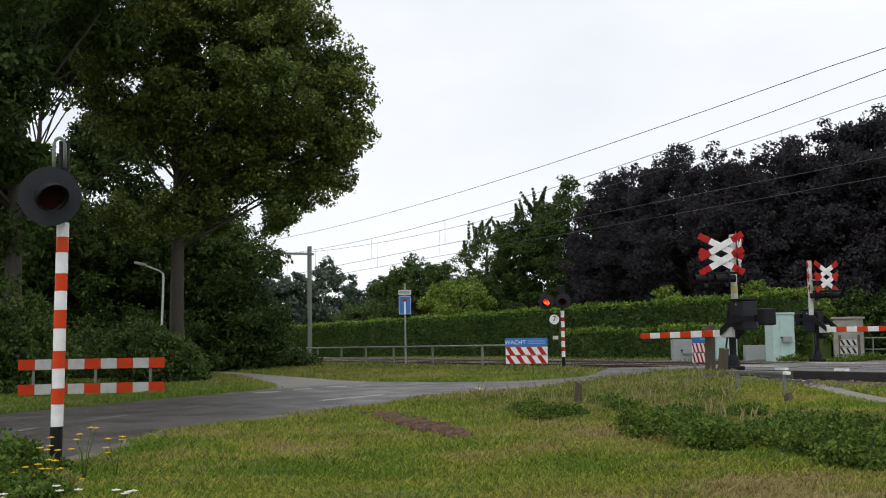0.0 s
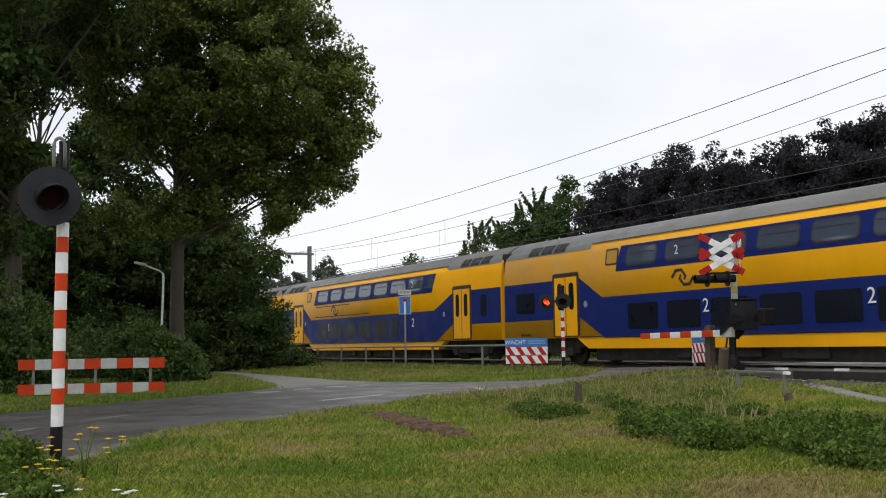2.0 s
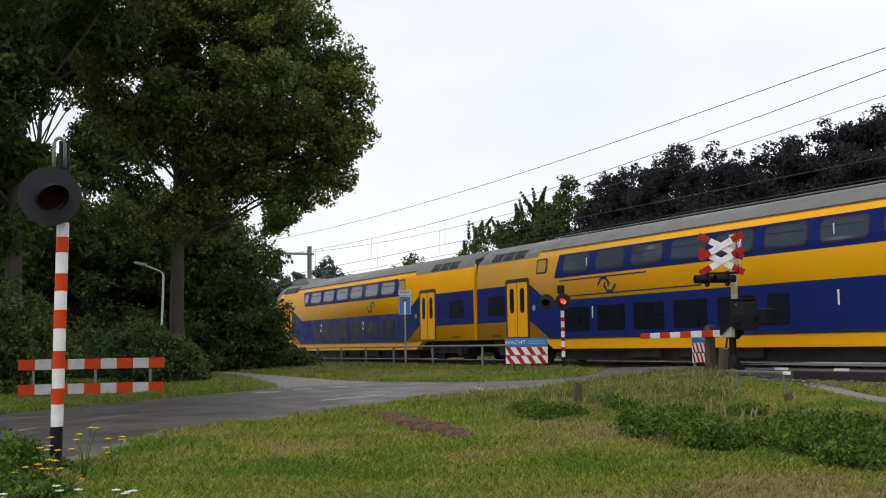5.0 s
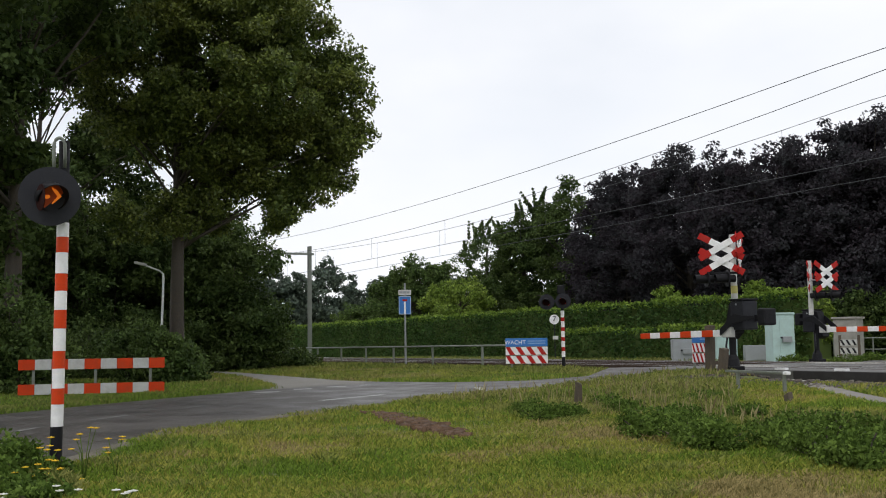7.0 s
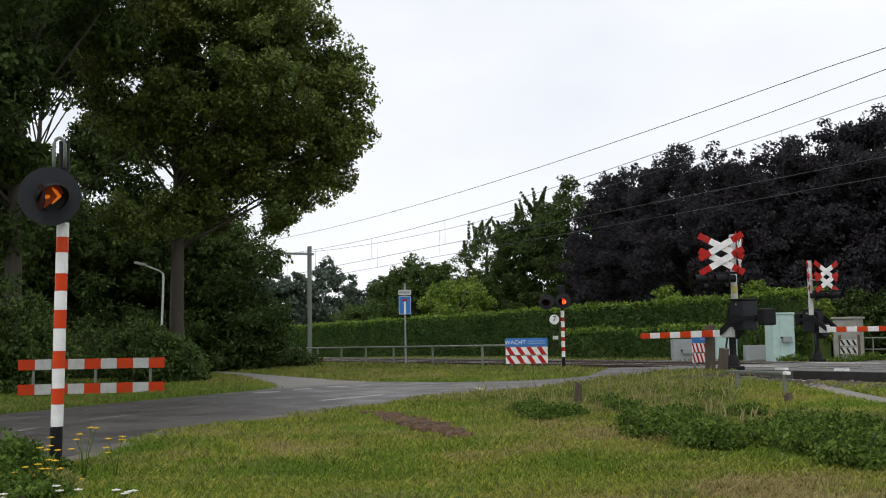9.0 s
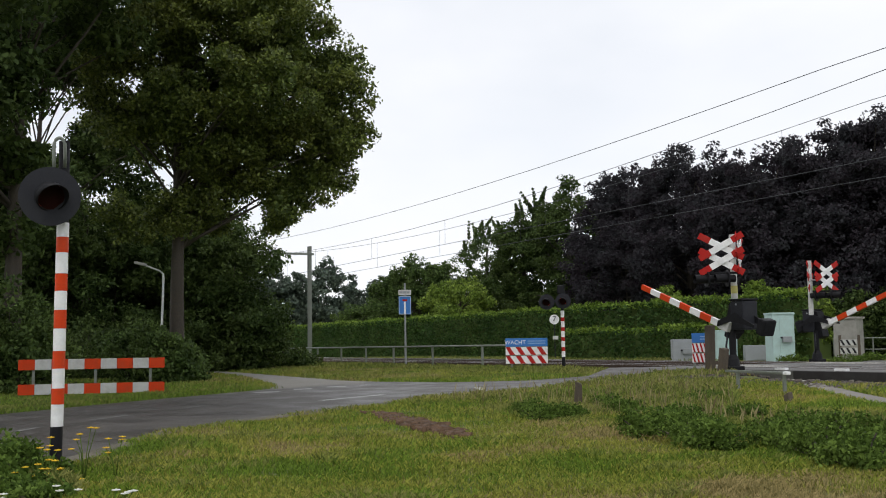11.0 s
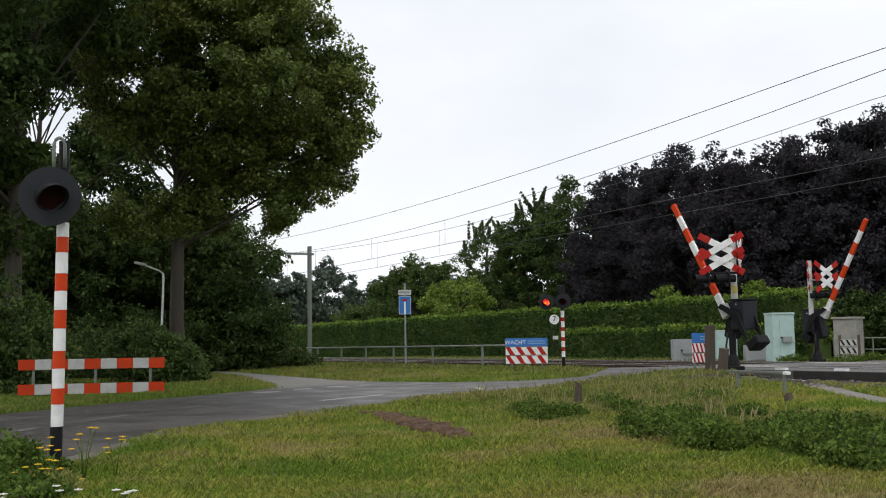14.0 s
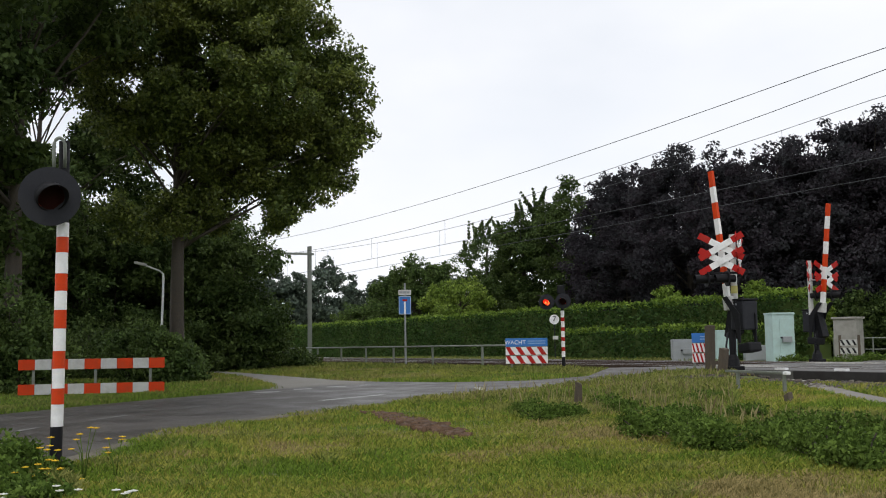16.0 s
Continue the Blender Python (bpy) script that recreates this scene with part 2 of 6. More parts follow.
def text_bm(words, size, depth=0.004):
    """Lettering as a mesh, in the xy plane, centred."""
    cu = bpy.data.curves.new("lettering", "FONT")
    cu.body, cu.size, cu.extrude, cu.align_x, cu.align_y = words, size, depth, "CENTER", "CENTER"
    ob = bpy.data.objects.new("lettering", cu)
    scene.collection.objects.link(ob)
    me = bpy.data.meshes.new_from_object(ob.evaluated_get(bpy.context.evaluated_depsgraph_get()))
    bm = bmesh.new(); bm.from_mesh(me)
    bpy.data.objects.remove(ob); bpy.data.curves.remove(cu); bpy.data.meshes.remove(me)
    return bm


def turned(bm, m):
    bm.transform(m)
    return bm


# ---- ground, road, track ----
TRACK = 22.28       # centre line of the near track
TRACK_2 = 26.35     # centre line of the far track


def ground_z(x, y):
    z = -0.35 + 0.0139 * min(max(y, -5), 18)
    if y > 18.6:
        z = -0.1 - 0.25 * min(1, max(0, (y - 18.6) / 1.2)) if y < 28.6 else -0.12
    if x > -19.2 and 16.6 < y < 19.9:
        z = min(z, -0.12 - 0.2 * min(1, (y - 16.6) / 1.6))
    return z


def smooth_noise(x, y, s):
    return noise.noise((x * s, y * s, 3.1))


def build_ground():
    xs = np.concatenate([[-3000, -800, -300, -160], np.arange(-110, 20, 0.6), [40, 90, 200, 500, 900, 3000]])
    ys = np.concatenate([[-3000, -600, -150, -40, -15], np.arange(-6, 40, 0.6), [50, 70, 120, 300, 900, 3000]])
    V = []
    for y in ys:
        for x in xs:
            near = -60 < x < 5 and -6 < y < 40
            z = ground_z(x, y)
            if near and y < 18 and not on_road(x, y, 0.6):
                z += 0.014 * smooth_noise(x, y, 0.7) + 0.008
            elif near and y < 18.6:
                z -= 0.03
            if CROSS[0] - 0.2 < x < CROSS[1] + 0.2 and 15 < y < 33:
                z = min(z, -0.35 if y > 18.3 else z)
            V.append((x, y, z))
    V = np.array(V)
    nx = len(xs)
    F = np.array([(j * nx + i, j * nx + i + 1, (j + 1) * nx + i + 1, (j + 1) * nx + i) for j in range(len(ys) - 1) for i in range(nx - 1)])
    ob = cards("ground", V, F, SOIL)
    ob.data.polygons.foreach_set("use_smooth", [True] * len(F))
    tagged(ob, "mown grassy ground with worn brown patches", "ground", kind="structure")


CROSS = (-25.0, -22.3)
# the two sides of the through road, from the near bend to the crossing
ROAD_R = [(-3.2, -4.5), (-8.0, -0.7), (-9.73, 0.72), (-10.6, 1.35), (-12.1, 2.25), (-13.35, 3.0), (-14.25, 4.1), (-15.5, 6.2), (-17.25, 8.6), (-17.9, 10.6), (-18.95, 12.9), (-20.49, 15.49), (-22.3, 18.4)]
ROAD_L = [(-12.5, -9.0), (-17.6, -1.0), (-19.4, 1.5), (-20.0, 2.3), (-20.6, 3.0), (-21.6, 4.3), (-22.8, 6.2), (-23.8, 7.6), (-25.63, 10.92), (-22.82, 12.12), (-21.81, 13.6), (-21.83, 15.45), (-24.9, 18.4)]
SIDE = [(-24.2, 7.9), (-25.96, 8.71), (-29.61, 9.42), (-34.4, 10.35), (-41.0, 10.9), (-60, 11.0), (-60, 13.6), (-43.67, 11.9), (-39.4, 11.7), (-32.66, 11.3), (-27.35, 11.0), (-24.27, 11.35)]


def in_poly(x, y, poly):
    inside = False
    n = len(poly)
    for i in range(n):
        (x1, y1), (x2, y2) = poly[i], poly[(i + 1) % n]
        if (y1 > y) != (y2 > y) and x < (x2 - x1) * (y - y1) / (y2 - y1) + x1:
            inside = not inside
    return inside


ROAD_POLY = ROAD_R + ROAD_L[::-1]


def on_road(x, y, margin=0.0):
    pts = [(0, 0)] if not margin else [(0, 0), (margin, 0), (-margin, 0), (0, margin), (0, -margin)]
    return any(in_poly(x + a, y + b, ROAD_POLY) or in_poly(x + a, y + b, SIDE) for a, b in pts)


def strip_bm(left, right, lift, cuts=8):
    bm = bmesh.new()
    rows = []
    for (a, b) in zip(left, right):
        row = []
        for k in range(cuts + 1):
            f = k / cuts
            x, y = a[0] + (b[0] - a[0]) * f, a[1] + (b[1] - a[1]) * f
            row.append(bm.verts.new((x, y, road_z(y) + lift + 0.03 * math.sin(math.pi * f))))
        rows.append(row)
    for r, s in zip(rows, rows[1:]):
        for k in range(cuts):
            bm.faces.new((r[k], r[k + 1], s[k + 1], s[k])).smooth = True
    bmesh.ops.recalc_face_normals(bm, faces=bm.faces)
    for f in bm.faces:
        if f.normal.z < 0:
            bmesh.ops.reverse_faces(bm, faces=bm.faces)
            break
    return bm


def road_z(y):
    z = -0.35 + 0.0139 * min(max(y, -9), 18)
    if y > 14:
        z += 0.1 * min(1, (y - 14) / 4.5)
    return z


def build_roads():
    def dense(pts):
        out = []
        for a, b in zip(pts, pts[1:]):
            for k in range(4):
                out.append((a[0] + (b[0] - a[0]) * k / 4, a[1] + (b[1] - a[1]) * k / 4))
        return out + [pts[-1]]
    tagged(part("road", strip_bm(dense(ROAD_L), dense(ROAD_R), 0.012), ASPHALT), "worn grey asphalt road curving to the crossing", "road", kind="structure")
    inner, outer = [], []
    pts = dense(ROAD_R[1:11])
    for k, p in enumerate(pts):
        a, b = Vector(pts[max(0, k - 1)]), Vector(pts[min(len(pts) - 1, k + 1)])
        d = (b - a).normalized()
        w = 0.2 + 0.1 * noise.noise((p[0] * 0.8, p[1] * 0.8, 2))
        inner.append((p[0] - d.y * 0.06, p[1] + d.x * 0.06)); outer.append((p[0] + d.y * w, p[1] - d.x * w))
    tagged(part("road_shoulder", strip_bm(inner, outer, 0.02, 3), SHOULDER), "crumbled pale gravel shoulder along the road edge", "road edge", kind="structure")
    near = [(-23.9, 7.7), (-25.96, 8.71), (-29.61, 9.42), (-34.4, 10.35), (-41.0, 10.9), (-60, 11.0)]
    far = [(-23.9, 11.35), (-27.35, 11.0), (-32.66, 11.3), (-39.4, 11.7), (-43.67, 11.9), (-60, 13.6)]
    tagged(part("side_road", strip_bm(dense(near), dense(far), 0.004), SIDE_ASPHALT), "pale asphalt side road along the railway", "road", kind="structure")
    # the crossing deck: asphalt up to the rails, concrete panels between them
    bm = bmesh.new()
    for y0, y1 in ((18.35, TRACK - 0.85), (TRACK + 0.85, TRACK_2 - 0.85), (TRACK_2 + 0.85, 29.6)):
        box(bm, (CROSS[1] - CROSS[0], y1 - y0, 0.3), Matrix.Translation(((CROSS[0] + CROSS[1]) / 2, (y0 + y1) / 2, -0.155)), 0.01)
    for y0, y1 in ((19.7, TRACK - 0.85), (TRACK - 0.64, TRACK + 0.64), (TRACK + 0.85, TRACK_2 - 0.85), (TRACK_2 - 0.64, TRACK_2 + 0.64), (TRACK_2 + 0.85, 29.6)):
        box(bm, (13.0, y1 - y0, 0.3), Matrix.Translation((CROSS[1] + 6.5, (y0 + y1) / 2, -0.165)), 0.01)
    for x in ((-17.7, 19.8, -0.01)[0], (-19.6, 19.8, -0.03)[0]):
        tagged(part("edge_marker", boxed((0.36, 0.12, 0.06), pose(x, 19.8, 0.015), 0.01), WHITE), "white painted marker block on the deck edge", "marker")
    # Dark strip added where the deck's front face lies in shade.
    tagged(part("edge_beam", boxed((10.0, 0.1, 0.3), pose(-14.0, 19.62, -0.17), 0.01), T_UNDER), "dark strip standing in for the shaded front of the deck", "beam", kind="structure")
    for x, y in ((-18.0, 18.75),):
        tagged(part("kerb_stone", boxed((0.55, 0.25, 0.14), pose(x, y, -0.27, 0, 4, 25), 0.02), CONCRETE), "loose pale concrete kerb stone on the ballast", "stone")
    tagged(part("crossing_road", bm, PALE_ASPHALT), "asphalt road deck over the level crossing", "road", kind="structure")


def build_track(y0, name):
    """Two rails on concrete sleepers in ballast."""
    bm = bmesh.new()
    L0, L1 = -260, 620
    prof = [(-2.0, -0.45), (-1.35, -0.2), (1.35, -0.2), (2.0, -0.45)]
    va = [bm.verts.new((L0, y0 + a, b)) for a, b in prof]
    vb = [bm.verts.new((L1, y0 + a, b)) for a, b in prof]
    for i in range(3):
        bm.faces.new((va[i], vb[i], vb[i + 1], va[i + 1]))
    bmesh.ops.recalc_face_normals(bm, faces=bm.faces)
    bed = tagged(part(name, bm, BALLAST), "ballast bed with steel rails and concrete sleepers", "railway track", kind="structure")
    for side in (-1, 1):
        c = y0 + side * 0.7525
        out = [(-0.07, -0.17), (0.07, -0.17), (0.07, -0.15), (0.012, -0.13), (0.012, -0.045), (0.036, -0.035), (0.036, -0.004), (0.028, 0), (-0.028, 0), (-0.036, -0.004), (-0.036, -0.035), (-0.012, -0.045), (-0.012, -0.13), (-0.07, -0.15)]
        m = Matrix(((0, 0, 1, L0), (1, 0, 0, c), (0, 1, 0, 0), (0, 0, 0, 1)))
        rail = part("rail", prism(bmesh.new(), out, m, L1 - L0), [RUST, RAILTOP], bed, "rust-brown rail with a polished head")
        for f in rail.data.polygons:
            if f.center.z > -0.003:
                f.material_index = 1
    bm = boxed((0.26, 2.5, 0.18), Matrix(), 0.02)
    first = part("sleeper", bm, CONCRETE, bed)
    first.location = (-75, y0, -0.25)
    for i in range(1, 118):
        x = -75 + 0.6 * i
        if CROSS[0] < x < -9.4:
            continue
        o = new("sleeper", first.data); o.parent = bed; o.location = (x, y0, -0.25)
    # crossing panels
    w = CROSS[1] - CROSS[0]
    for y, d in ((y0, 1.28),):
        for k in range(5):
            o = part("crossing_panel", boxed((w / 5 - 0.015, d, 0.14), Matrix(), 0.012), CONCRETE, bed, "grey concrete crossing panel")
            o.location = (CROSS[0] + w * (k + 0.5) / 5, y, -0.075)
    # loose stones
    rng = np.random.default_rng(5)
    n = 9000
    P = np.stack([rng.uniform(-60, -8, n), y0 + rng.uniform(-1.95, 1.95, n), np.zeros(n)], 1)
    keep = ~((P[:, 0] > CROSS[0] - 0.1) & (P[:, 0] < -9.2))
    P = P[keep]
    d = np.abs(P[:, 1] - y0)
    P[:, 2] = np.where(d < 1.35, -0.2, -0.2 - (d - 1.35) / 0.65 * 0.25) + 0.012
    cube = np.array([(-1, -1, -1), (1, -1, -1), (1, 1, -1), (-1, 1, -1), (-.7, -.7, 1), (.8, -.6, 1), (.6, .8, 1), (-.8, .6, 1)]) * 0.5
    qf = np.array([(0, 3, 2, 1), (4, 5, 6, 7), (0, 1, 5, 4), (1, 2, 6, 5), (2, 3, 7, 6), (3, 0, 4, 7)])
    a = rng.uniform(0, 6.28, len(P)); s = rng.uniform(0.03, 0.075, len(P))
    c, sn = np.cos(a), np.sin(a)
    V = np.empty((len(P), 8, 3))
    jit = cube[None] * rng.uniform(0.7, 1.3, (len(P), 8, 1))
    V[:, :, 0] = (jit[:, :, 0] * c[:, None] - jit[:, :, 1] * sn[:, None]) * s[:, None] + P[:, None, 0]
    V[:, :, 1] = (jit[:, :, 0] * sn[:, None] + jit[:, :, 1] * c[:, None]) * s[:, None] + P[:, None, 1]
    V[:, :, 2] = jit[:, :, 2] * s[:, None] * 0.8 + P[:, None, 2]
    F = (np.arange(len(P))[:, None, None] * 8 + qf[None]).reshape(-1, 4)
    tagged(cards("ballast_stones", V.reshape(-1, 3), F, STONE, bed), kind="stuff")


build_ground()
build_roads()
build_track(TRACK, "track_near")
build_track(TRACK_2, "track_far")
# ---- foliage ----
def leaves(centres, radii, per, size, rng, flat=0.75, shape=1.0):
    """Many small bent leaves round clump centres: vertices and quads."""
    n = len(centres) * per
    c = np.repeat(centres, per, 0)
    r = np.repeat(radii, per)[:, None]
    d = rng.normal(size=(n, 3))
    d /= np.linalg.norm(d, axis=1)[:, None] + 1e-9
    p = c + d * r * (rng.uniform(0.25, 1, (n, 1)) ** 0.6) * np.array([1, 1, flat])
    s = rng.uniform(0.6, 1.25, (n, 1)) * size
    a = rng.normal(size=(n, 3)) + d * 0.6
    a[:, 2] -= 0.2
    a /= np.linalg.norm(a, axis=1)[:, None]
    b = np.cross(a, rng.normal(size=(n, 3)) + np.array([0, 0, 0.8]))
    b /= np.linalg.norm(b, axis=1)[:, None] + 1e-9
    up = np.cross(a, b)
    V = np.stack([p - a * s * 0.5 * shape, p + b * s * 0.3 + up * s * 0.1, p + a * s * 0.55 * shape, p - b * s * 0.3 + up * s * 0.1], 1).reshape(-1, 3)
    F = np.arange(n * 4).reshape(-1, 4)
    return V, F


def crown_points(blobs, n, rng, shell=0.55, boughs=0, bough_r=1.0):
    """Clump centres in a crown made of ellipsoids, thicker towards the outside; with boughs, gathered on that many leafy boughs."""
    k = boughs or n
    vol = np.array([b[3] * b[4] * b[5] for b in blobs]) ** 0.75
    pick = rng.choice(len(blobs), k, p=vol / vol.sum())
    B = np.array(blobs)[pick]
    d = rng.normal(size=(k, 3))
    d /= np.linalg.norm(d, axis=1)[:, None]
    t = rng.uniform(shell ** 3, 1, (k, 1)) ** (1 / 3)
    t *= 1 + 0.12 * np.sin(d[:, :1] * 5 + B[:, :1]) * np.cos(d[:, 2:] * 6 + B[:, 1:2])
    C = B[:, :3] + d * t * B[:, 3:6]
    if not boughs:
        return C
    own = rng.integers(boughs, size=n)
    d = rng.normal(size=(n, 3))
    d /= np.linalg.norm(d, axis=1)[:, None]
    d[:, 2] = np.where(d[:, 2] < 0, d[:, 2] * 0.45, d[:, 2] * 0.75)
    r = (rng.uniform(0.55, 1.15, boughs) * bough_r)[own][:, None]
    return C[own] + d * r * rng.uniform(0.15, 1, (n, 1)) ** 0.5


def tree(name, base, trunk_h, trunk_r, blobs, clumps, per, leaf, material, label, clump_r=0.55, seed=1, limbs=26, group="", lean=(0, 0), shell=0.5, bark=None, spikes=0, boughs=0, bough_r=0.0):
    """A tapered trunk with limbs and a crown of many leaves; blobs are ellipsoids relative to the base."""
    rng = np.random.default_rng(seed)
    ob = thing(name, pose(*base), label, "tree", group)
    C = crown_points(blobs, clumps, rng, shell, boughs or clumps // 9, bough_r or clump_r * 1.75)
    bm = bmesh.new()
    top = Vector((lean[0], lean[1], trunk_h))
    pts = []
    for k in range(9):
        f = k / 8
        pts.append(Vector((top.x * f, top.y * f, trunk_h * f)) + Vector((noise.noise((seed, f * 3, 0)), noise.noise((seed, f * 3, 9)), 0)) * 0.25 * f)
    tube(bm, [pts[0] - Vector((0, 0, 0.3)), pts[0] + Vector((0, 0, 0.05))], trunk_r * 1.5, trunk_r * 1.12, 12)
    tube(bm, pts, trunk_r * 1.12, trunk_r * 0.35, 12)
    for i in rng.choice(len(C), min(limbs, len(C)), replace=False):
        e = Vector(C[i])
        f = min(0.97, max(0.3, (e.z - 0.25 * (e.xy.length)) / trunk_h * rng.uniform(0.7, 0.95)))
        s = pts[int(f * 8)].lerp(pts[min(8, int(f * 8) + 1)], f * 8 % 1)
        mid = s.lerp(e, 0.5) + Vector((rng.uniform(-.4, .4), rng.uniform(-.4, .4), rng.uniform(0, .6)))
        q = [s, s.lerp(mid, 0.55), mid, mid.lerp(e, 0.6) + Vector((0, 0, 0.15)), e]
        tube(bm, q, trunk_r * 0.3 * (1.1 - f * 0.6), 0.012, 6)
        for _ in range(2):
            e2 = Vector(C[rng.integers(len(C))])
            if (e2 - mid).length < 3:
                tube(bm, [mid, mid.lerp(e2, 0.5) + Vector((0, 0, .1)), e2], trunk_r * 0.14, 0.01, 5)
    part("trunk", bm, bark or BARK, ob, smooth=True)
    R = rng.uniform(0.6, 1.3, len(C)) * clump_r * 0.72
    if spikes:
        # leafy shoots that stand out of the crown's outline
        mid = C.mean(0)
        order = np.argsort(C[:, 2] + rng.normal(0, 0.8, len(C)))[-spikes * 3:]
        tips = rng.choice(order, min(spikes, len(order)), replace=False)
        d = (C[tips] - mid) / np.linalg.norm(C[tips] - mid, axis=1)[:, None] * 0.6 + np.array([0, 0, 0.9]) + rng.normal(0, 0.7, (len(tips), 3))
        for k in range(6):
            C = np.concatenate([C, C[tips] + d * (0.25 + 0.1 * k)])
            R = np.concatenate([R, np.full(len(tips), 0.2 - 0.028 * k)])
    V, F = leaves(C, R, per, leaf, rng)
    cards("crown", V, F, material, ob, "crown of many small leaves")
    return ob


def shrub(name, base, blobs, clumps, per, leaf, material, label, clump_r=0.3, seed=1, group="", category="shrub"):
    rng = np.random.default_rng(seed)
    ob = thing(name, pose(*base), label, category, group)
    C = crown_points(blobs, clumps, rng, 0.35)
    C[:, 2] = np.maximum(C[:, 2], 0.08)
    bm = bmesh.new()
    for i in rng.choice(len(C), min(14, len(C)), replace=False):
        e = Vector(C[i])
        tube(bm, [(e.x * 0.25, e.y * 0.25, -0.05), (e.x * 0.55, e.y * 0.55, e.z * 0.5), e], 0.02, 0.006, 5)
    tagged(part("stems", bm, BARK, ob), kind="stuff")
    V, F = leaves(C, rng.uniform(0.6, 1.3, len(C)) * clump_r, per, leaf, rng)
    cards("foliage", V, F, material, ob)
    return ob


def build_trees():
    # the large oak beside the road
    b = (-33.31, 7.89, 0.36)
    tree("oak_tree", (b[0], b[1], -0.3), 11.5, 0.23, [(0.4, 1.5, 11.7, 2.9, 2.7, 1.9), (1.0, 4.3, 9.7, 1.8, 1.55, 1.5), (0.3, 1.6, 9.0, 3.2, 3.1, 2.2), (0.8, 4.2, 7.7, 1.3, 1.2, 1.1), (1.0, 3.9, 6.2, 0.8, 0.8, 0.6), (0.4, 2.5, 6.3, 1.2, 1.2, 0.6), (0.6, 3.1, 5.6, 1.1, 1.1, 0.6), (0.9, 4.8, 8.8, 1.1, 0.9, 1.0), (0.9, 4.7, 7.0, 0.9, 0.7, 0.8), (-0.6, 0.9, 6.0, 1.2, 1.2, 0.9), (0.2, -1.5, 9.6, 2.2, 1.9, 2.0), (0.2, -1.5, 12.1, 2.4, 2.3, 1.6), (0.5, 1.9, 7.0, 1.9, 1.8, 0.8), (0.5, 3.0, 8.6, 2.0, 2.2, 1.6), (0.5, -0.9, 8.0, 1.4, 1.1, 0.9), (-0.5, -0.4, 5.4, 1.6, 1.9, 0.8), (0.9, 2.9, 5.4, 0.9, 0.8, 0.5), (0, 0.5, 7.0, 1.2, 1.1, 1.1), (0.6, 3.6, 11.2, 1.2, 1.1, 1.3)], 5000, 44, 0.14, OAK_LEAF, "tall oak with a broad dark green crown beside the road", 0.46, 11, 50, shell=0.2, boughs=320, bough_r=0.82)
    # the darker trees behind and beside it
    def t(n, at_, h, r, blobs, clumps, seed, material, label, leaf=0.2, per=40, cr=0.6, **k):
        tree(n, (at_[0], at_[1], -0.3), h, r, blobs, clumps, per, leaf, material, label, cr, seed, **k)
    t("broadleaf_tree", (-30.3, 2.77, 0.49), 9, 0.26, [(0, -1.3, 8.5, 3, 1.7, 3.2), (0, 0.8, 11.4, 3, 3.0, 1.9), (-1, -1.3, 5.6, 2.2, 2.2, 1.8), (0, -2.6, 9, 2.4, 2.4, 3.4)], 1500, 21, DARK_LEAF, "dark broadleaf tree at the roadside wood edge", 0.2, shell=0.4)
    # Mostly unseen from the camera; its widened crown is there to shade the road.
    t("broadleaf_tree", (-20.26, -1.89, 0.65), 10, 0.26, [(0, 0, 10, 4.6, 4.6, 3.4), (3, 1.5, 9.6, 3.6, 3.6, 2.4), (5.5, 0.5, 9.6, 3.4, 3.4, 2.2)], 1300, 28, DARK_LEAF, "dark broadleaf tree with a crown added out of view to shade the near road", 0.17)
    t("broadleaf_tree", (-44.2, 6.57, 0.32), 7, 0.22, [(0, -1.6, 6.4, 3.2, 1.9, 2.6), (0, -2, 4.2, 3, 2.6, 2.6), (0, 2.6, 4.9, 2.6, 2.0, 1.8), (0, 0.4, 3.4, 2.6, 2.4, 2.2)], 1300, 22, DARK_LEAF, "dark broadleaf tree in the roadside wood")
    t("broadleaf_tree", (-50.47, 3.23, 0.35), 8, 0.22, [(0, -0.6, 7.0, 4, 3.4, 3.6), (0, 0, 3.6, 4, 4, 2.8)], 1100, 23, DARK_LEAF, "dark broadleaf tree in the roadside wood")
    t("broadleaf_tree", (-46.5, 5.2, 0.35), 11, 0.22, [(0, -2.2, 10.2, 2.0, 1.2, 2.2), (0, 2.7, 9.4, 2.4, 2.0, 1.9), (0, 0.6, 14.0, 3, 2.8, 1.4)], 1300, 28, DARK_LEAF, "tall dark broadleaf tree in the roadside wood")
    t("broadleaf_tree", (-43.34, 12.58, 0.2), 5.2, 0.2, [(0, 0, 3.6, 2.1, 1.8, 2.7), (0, .3, 1.5, 2.2, 1.9, 1.6), (0, -1.2, 4.2, 1.6, 1.6, 2.0)], 1000, 24, DARK_LEAF, "low dense dark green tree beside the side road", 0.17)
    t("broadleaf_tree", (-49.2, 10.03, 0.21), 6, 0.22, [(0, 0.3, 5.2, 2.6, 2.6, 3.2), (0, -1.5, 2.2, 2.6, 2.6, 2)], 1000, 25, DARK_LEAF, "dark broadleaf tree in the roadside wood")
    t("broadleaf_tree", (-51.88, 13.6, 0.12), 6, 0.22, [(0, 0, 5.2, 2.6, 2.6, 3.2), (0, 0, 2.2, 2.6, 2.6, 2)], 900, 26, DARK_LEAF, "dark broadleaf tree in the roadside wood")
    t("broadleaf_tree", (-57.91, 6.38, 0.23), 6, 0.22, [(0, 0, 4.2, 5, 5, 4.0)], 900, 27, DARK_LEAF, "broadleaf tree in the roadside wood")
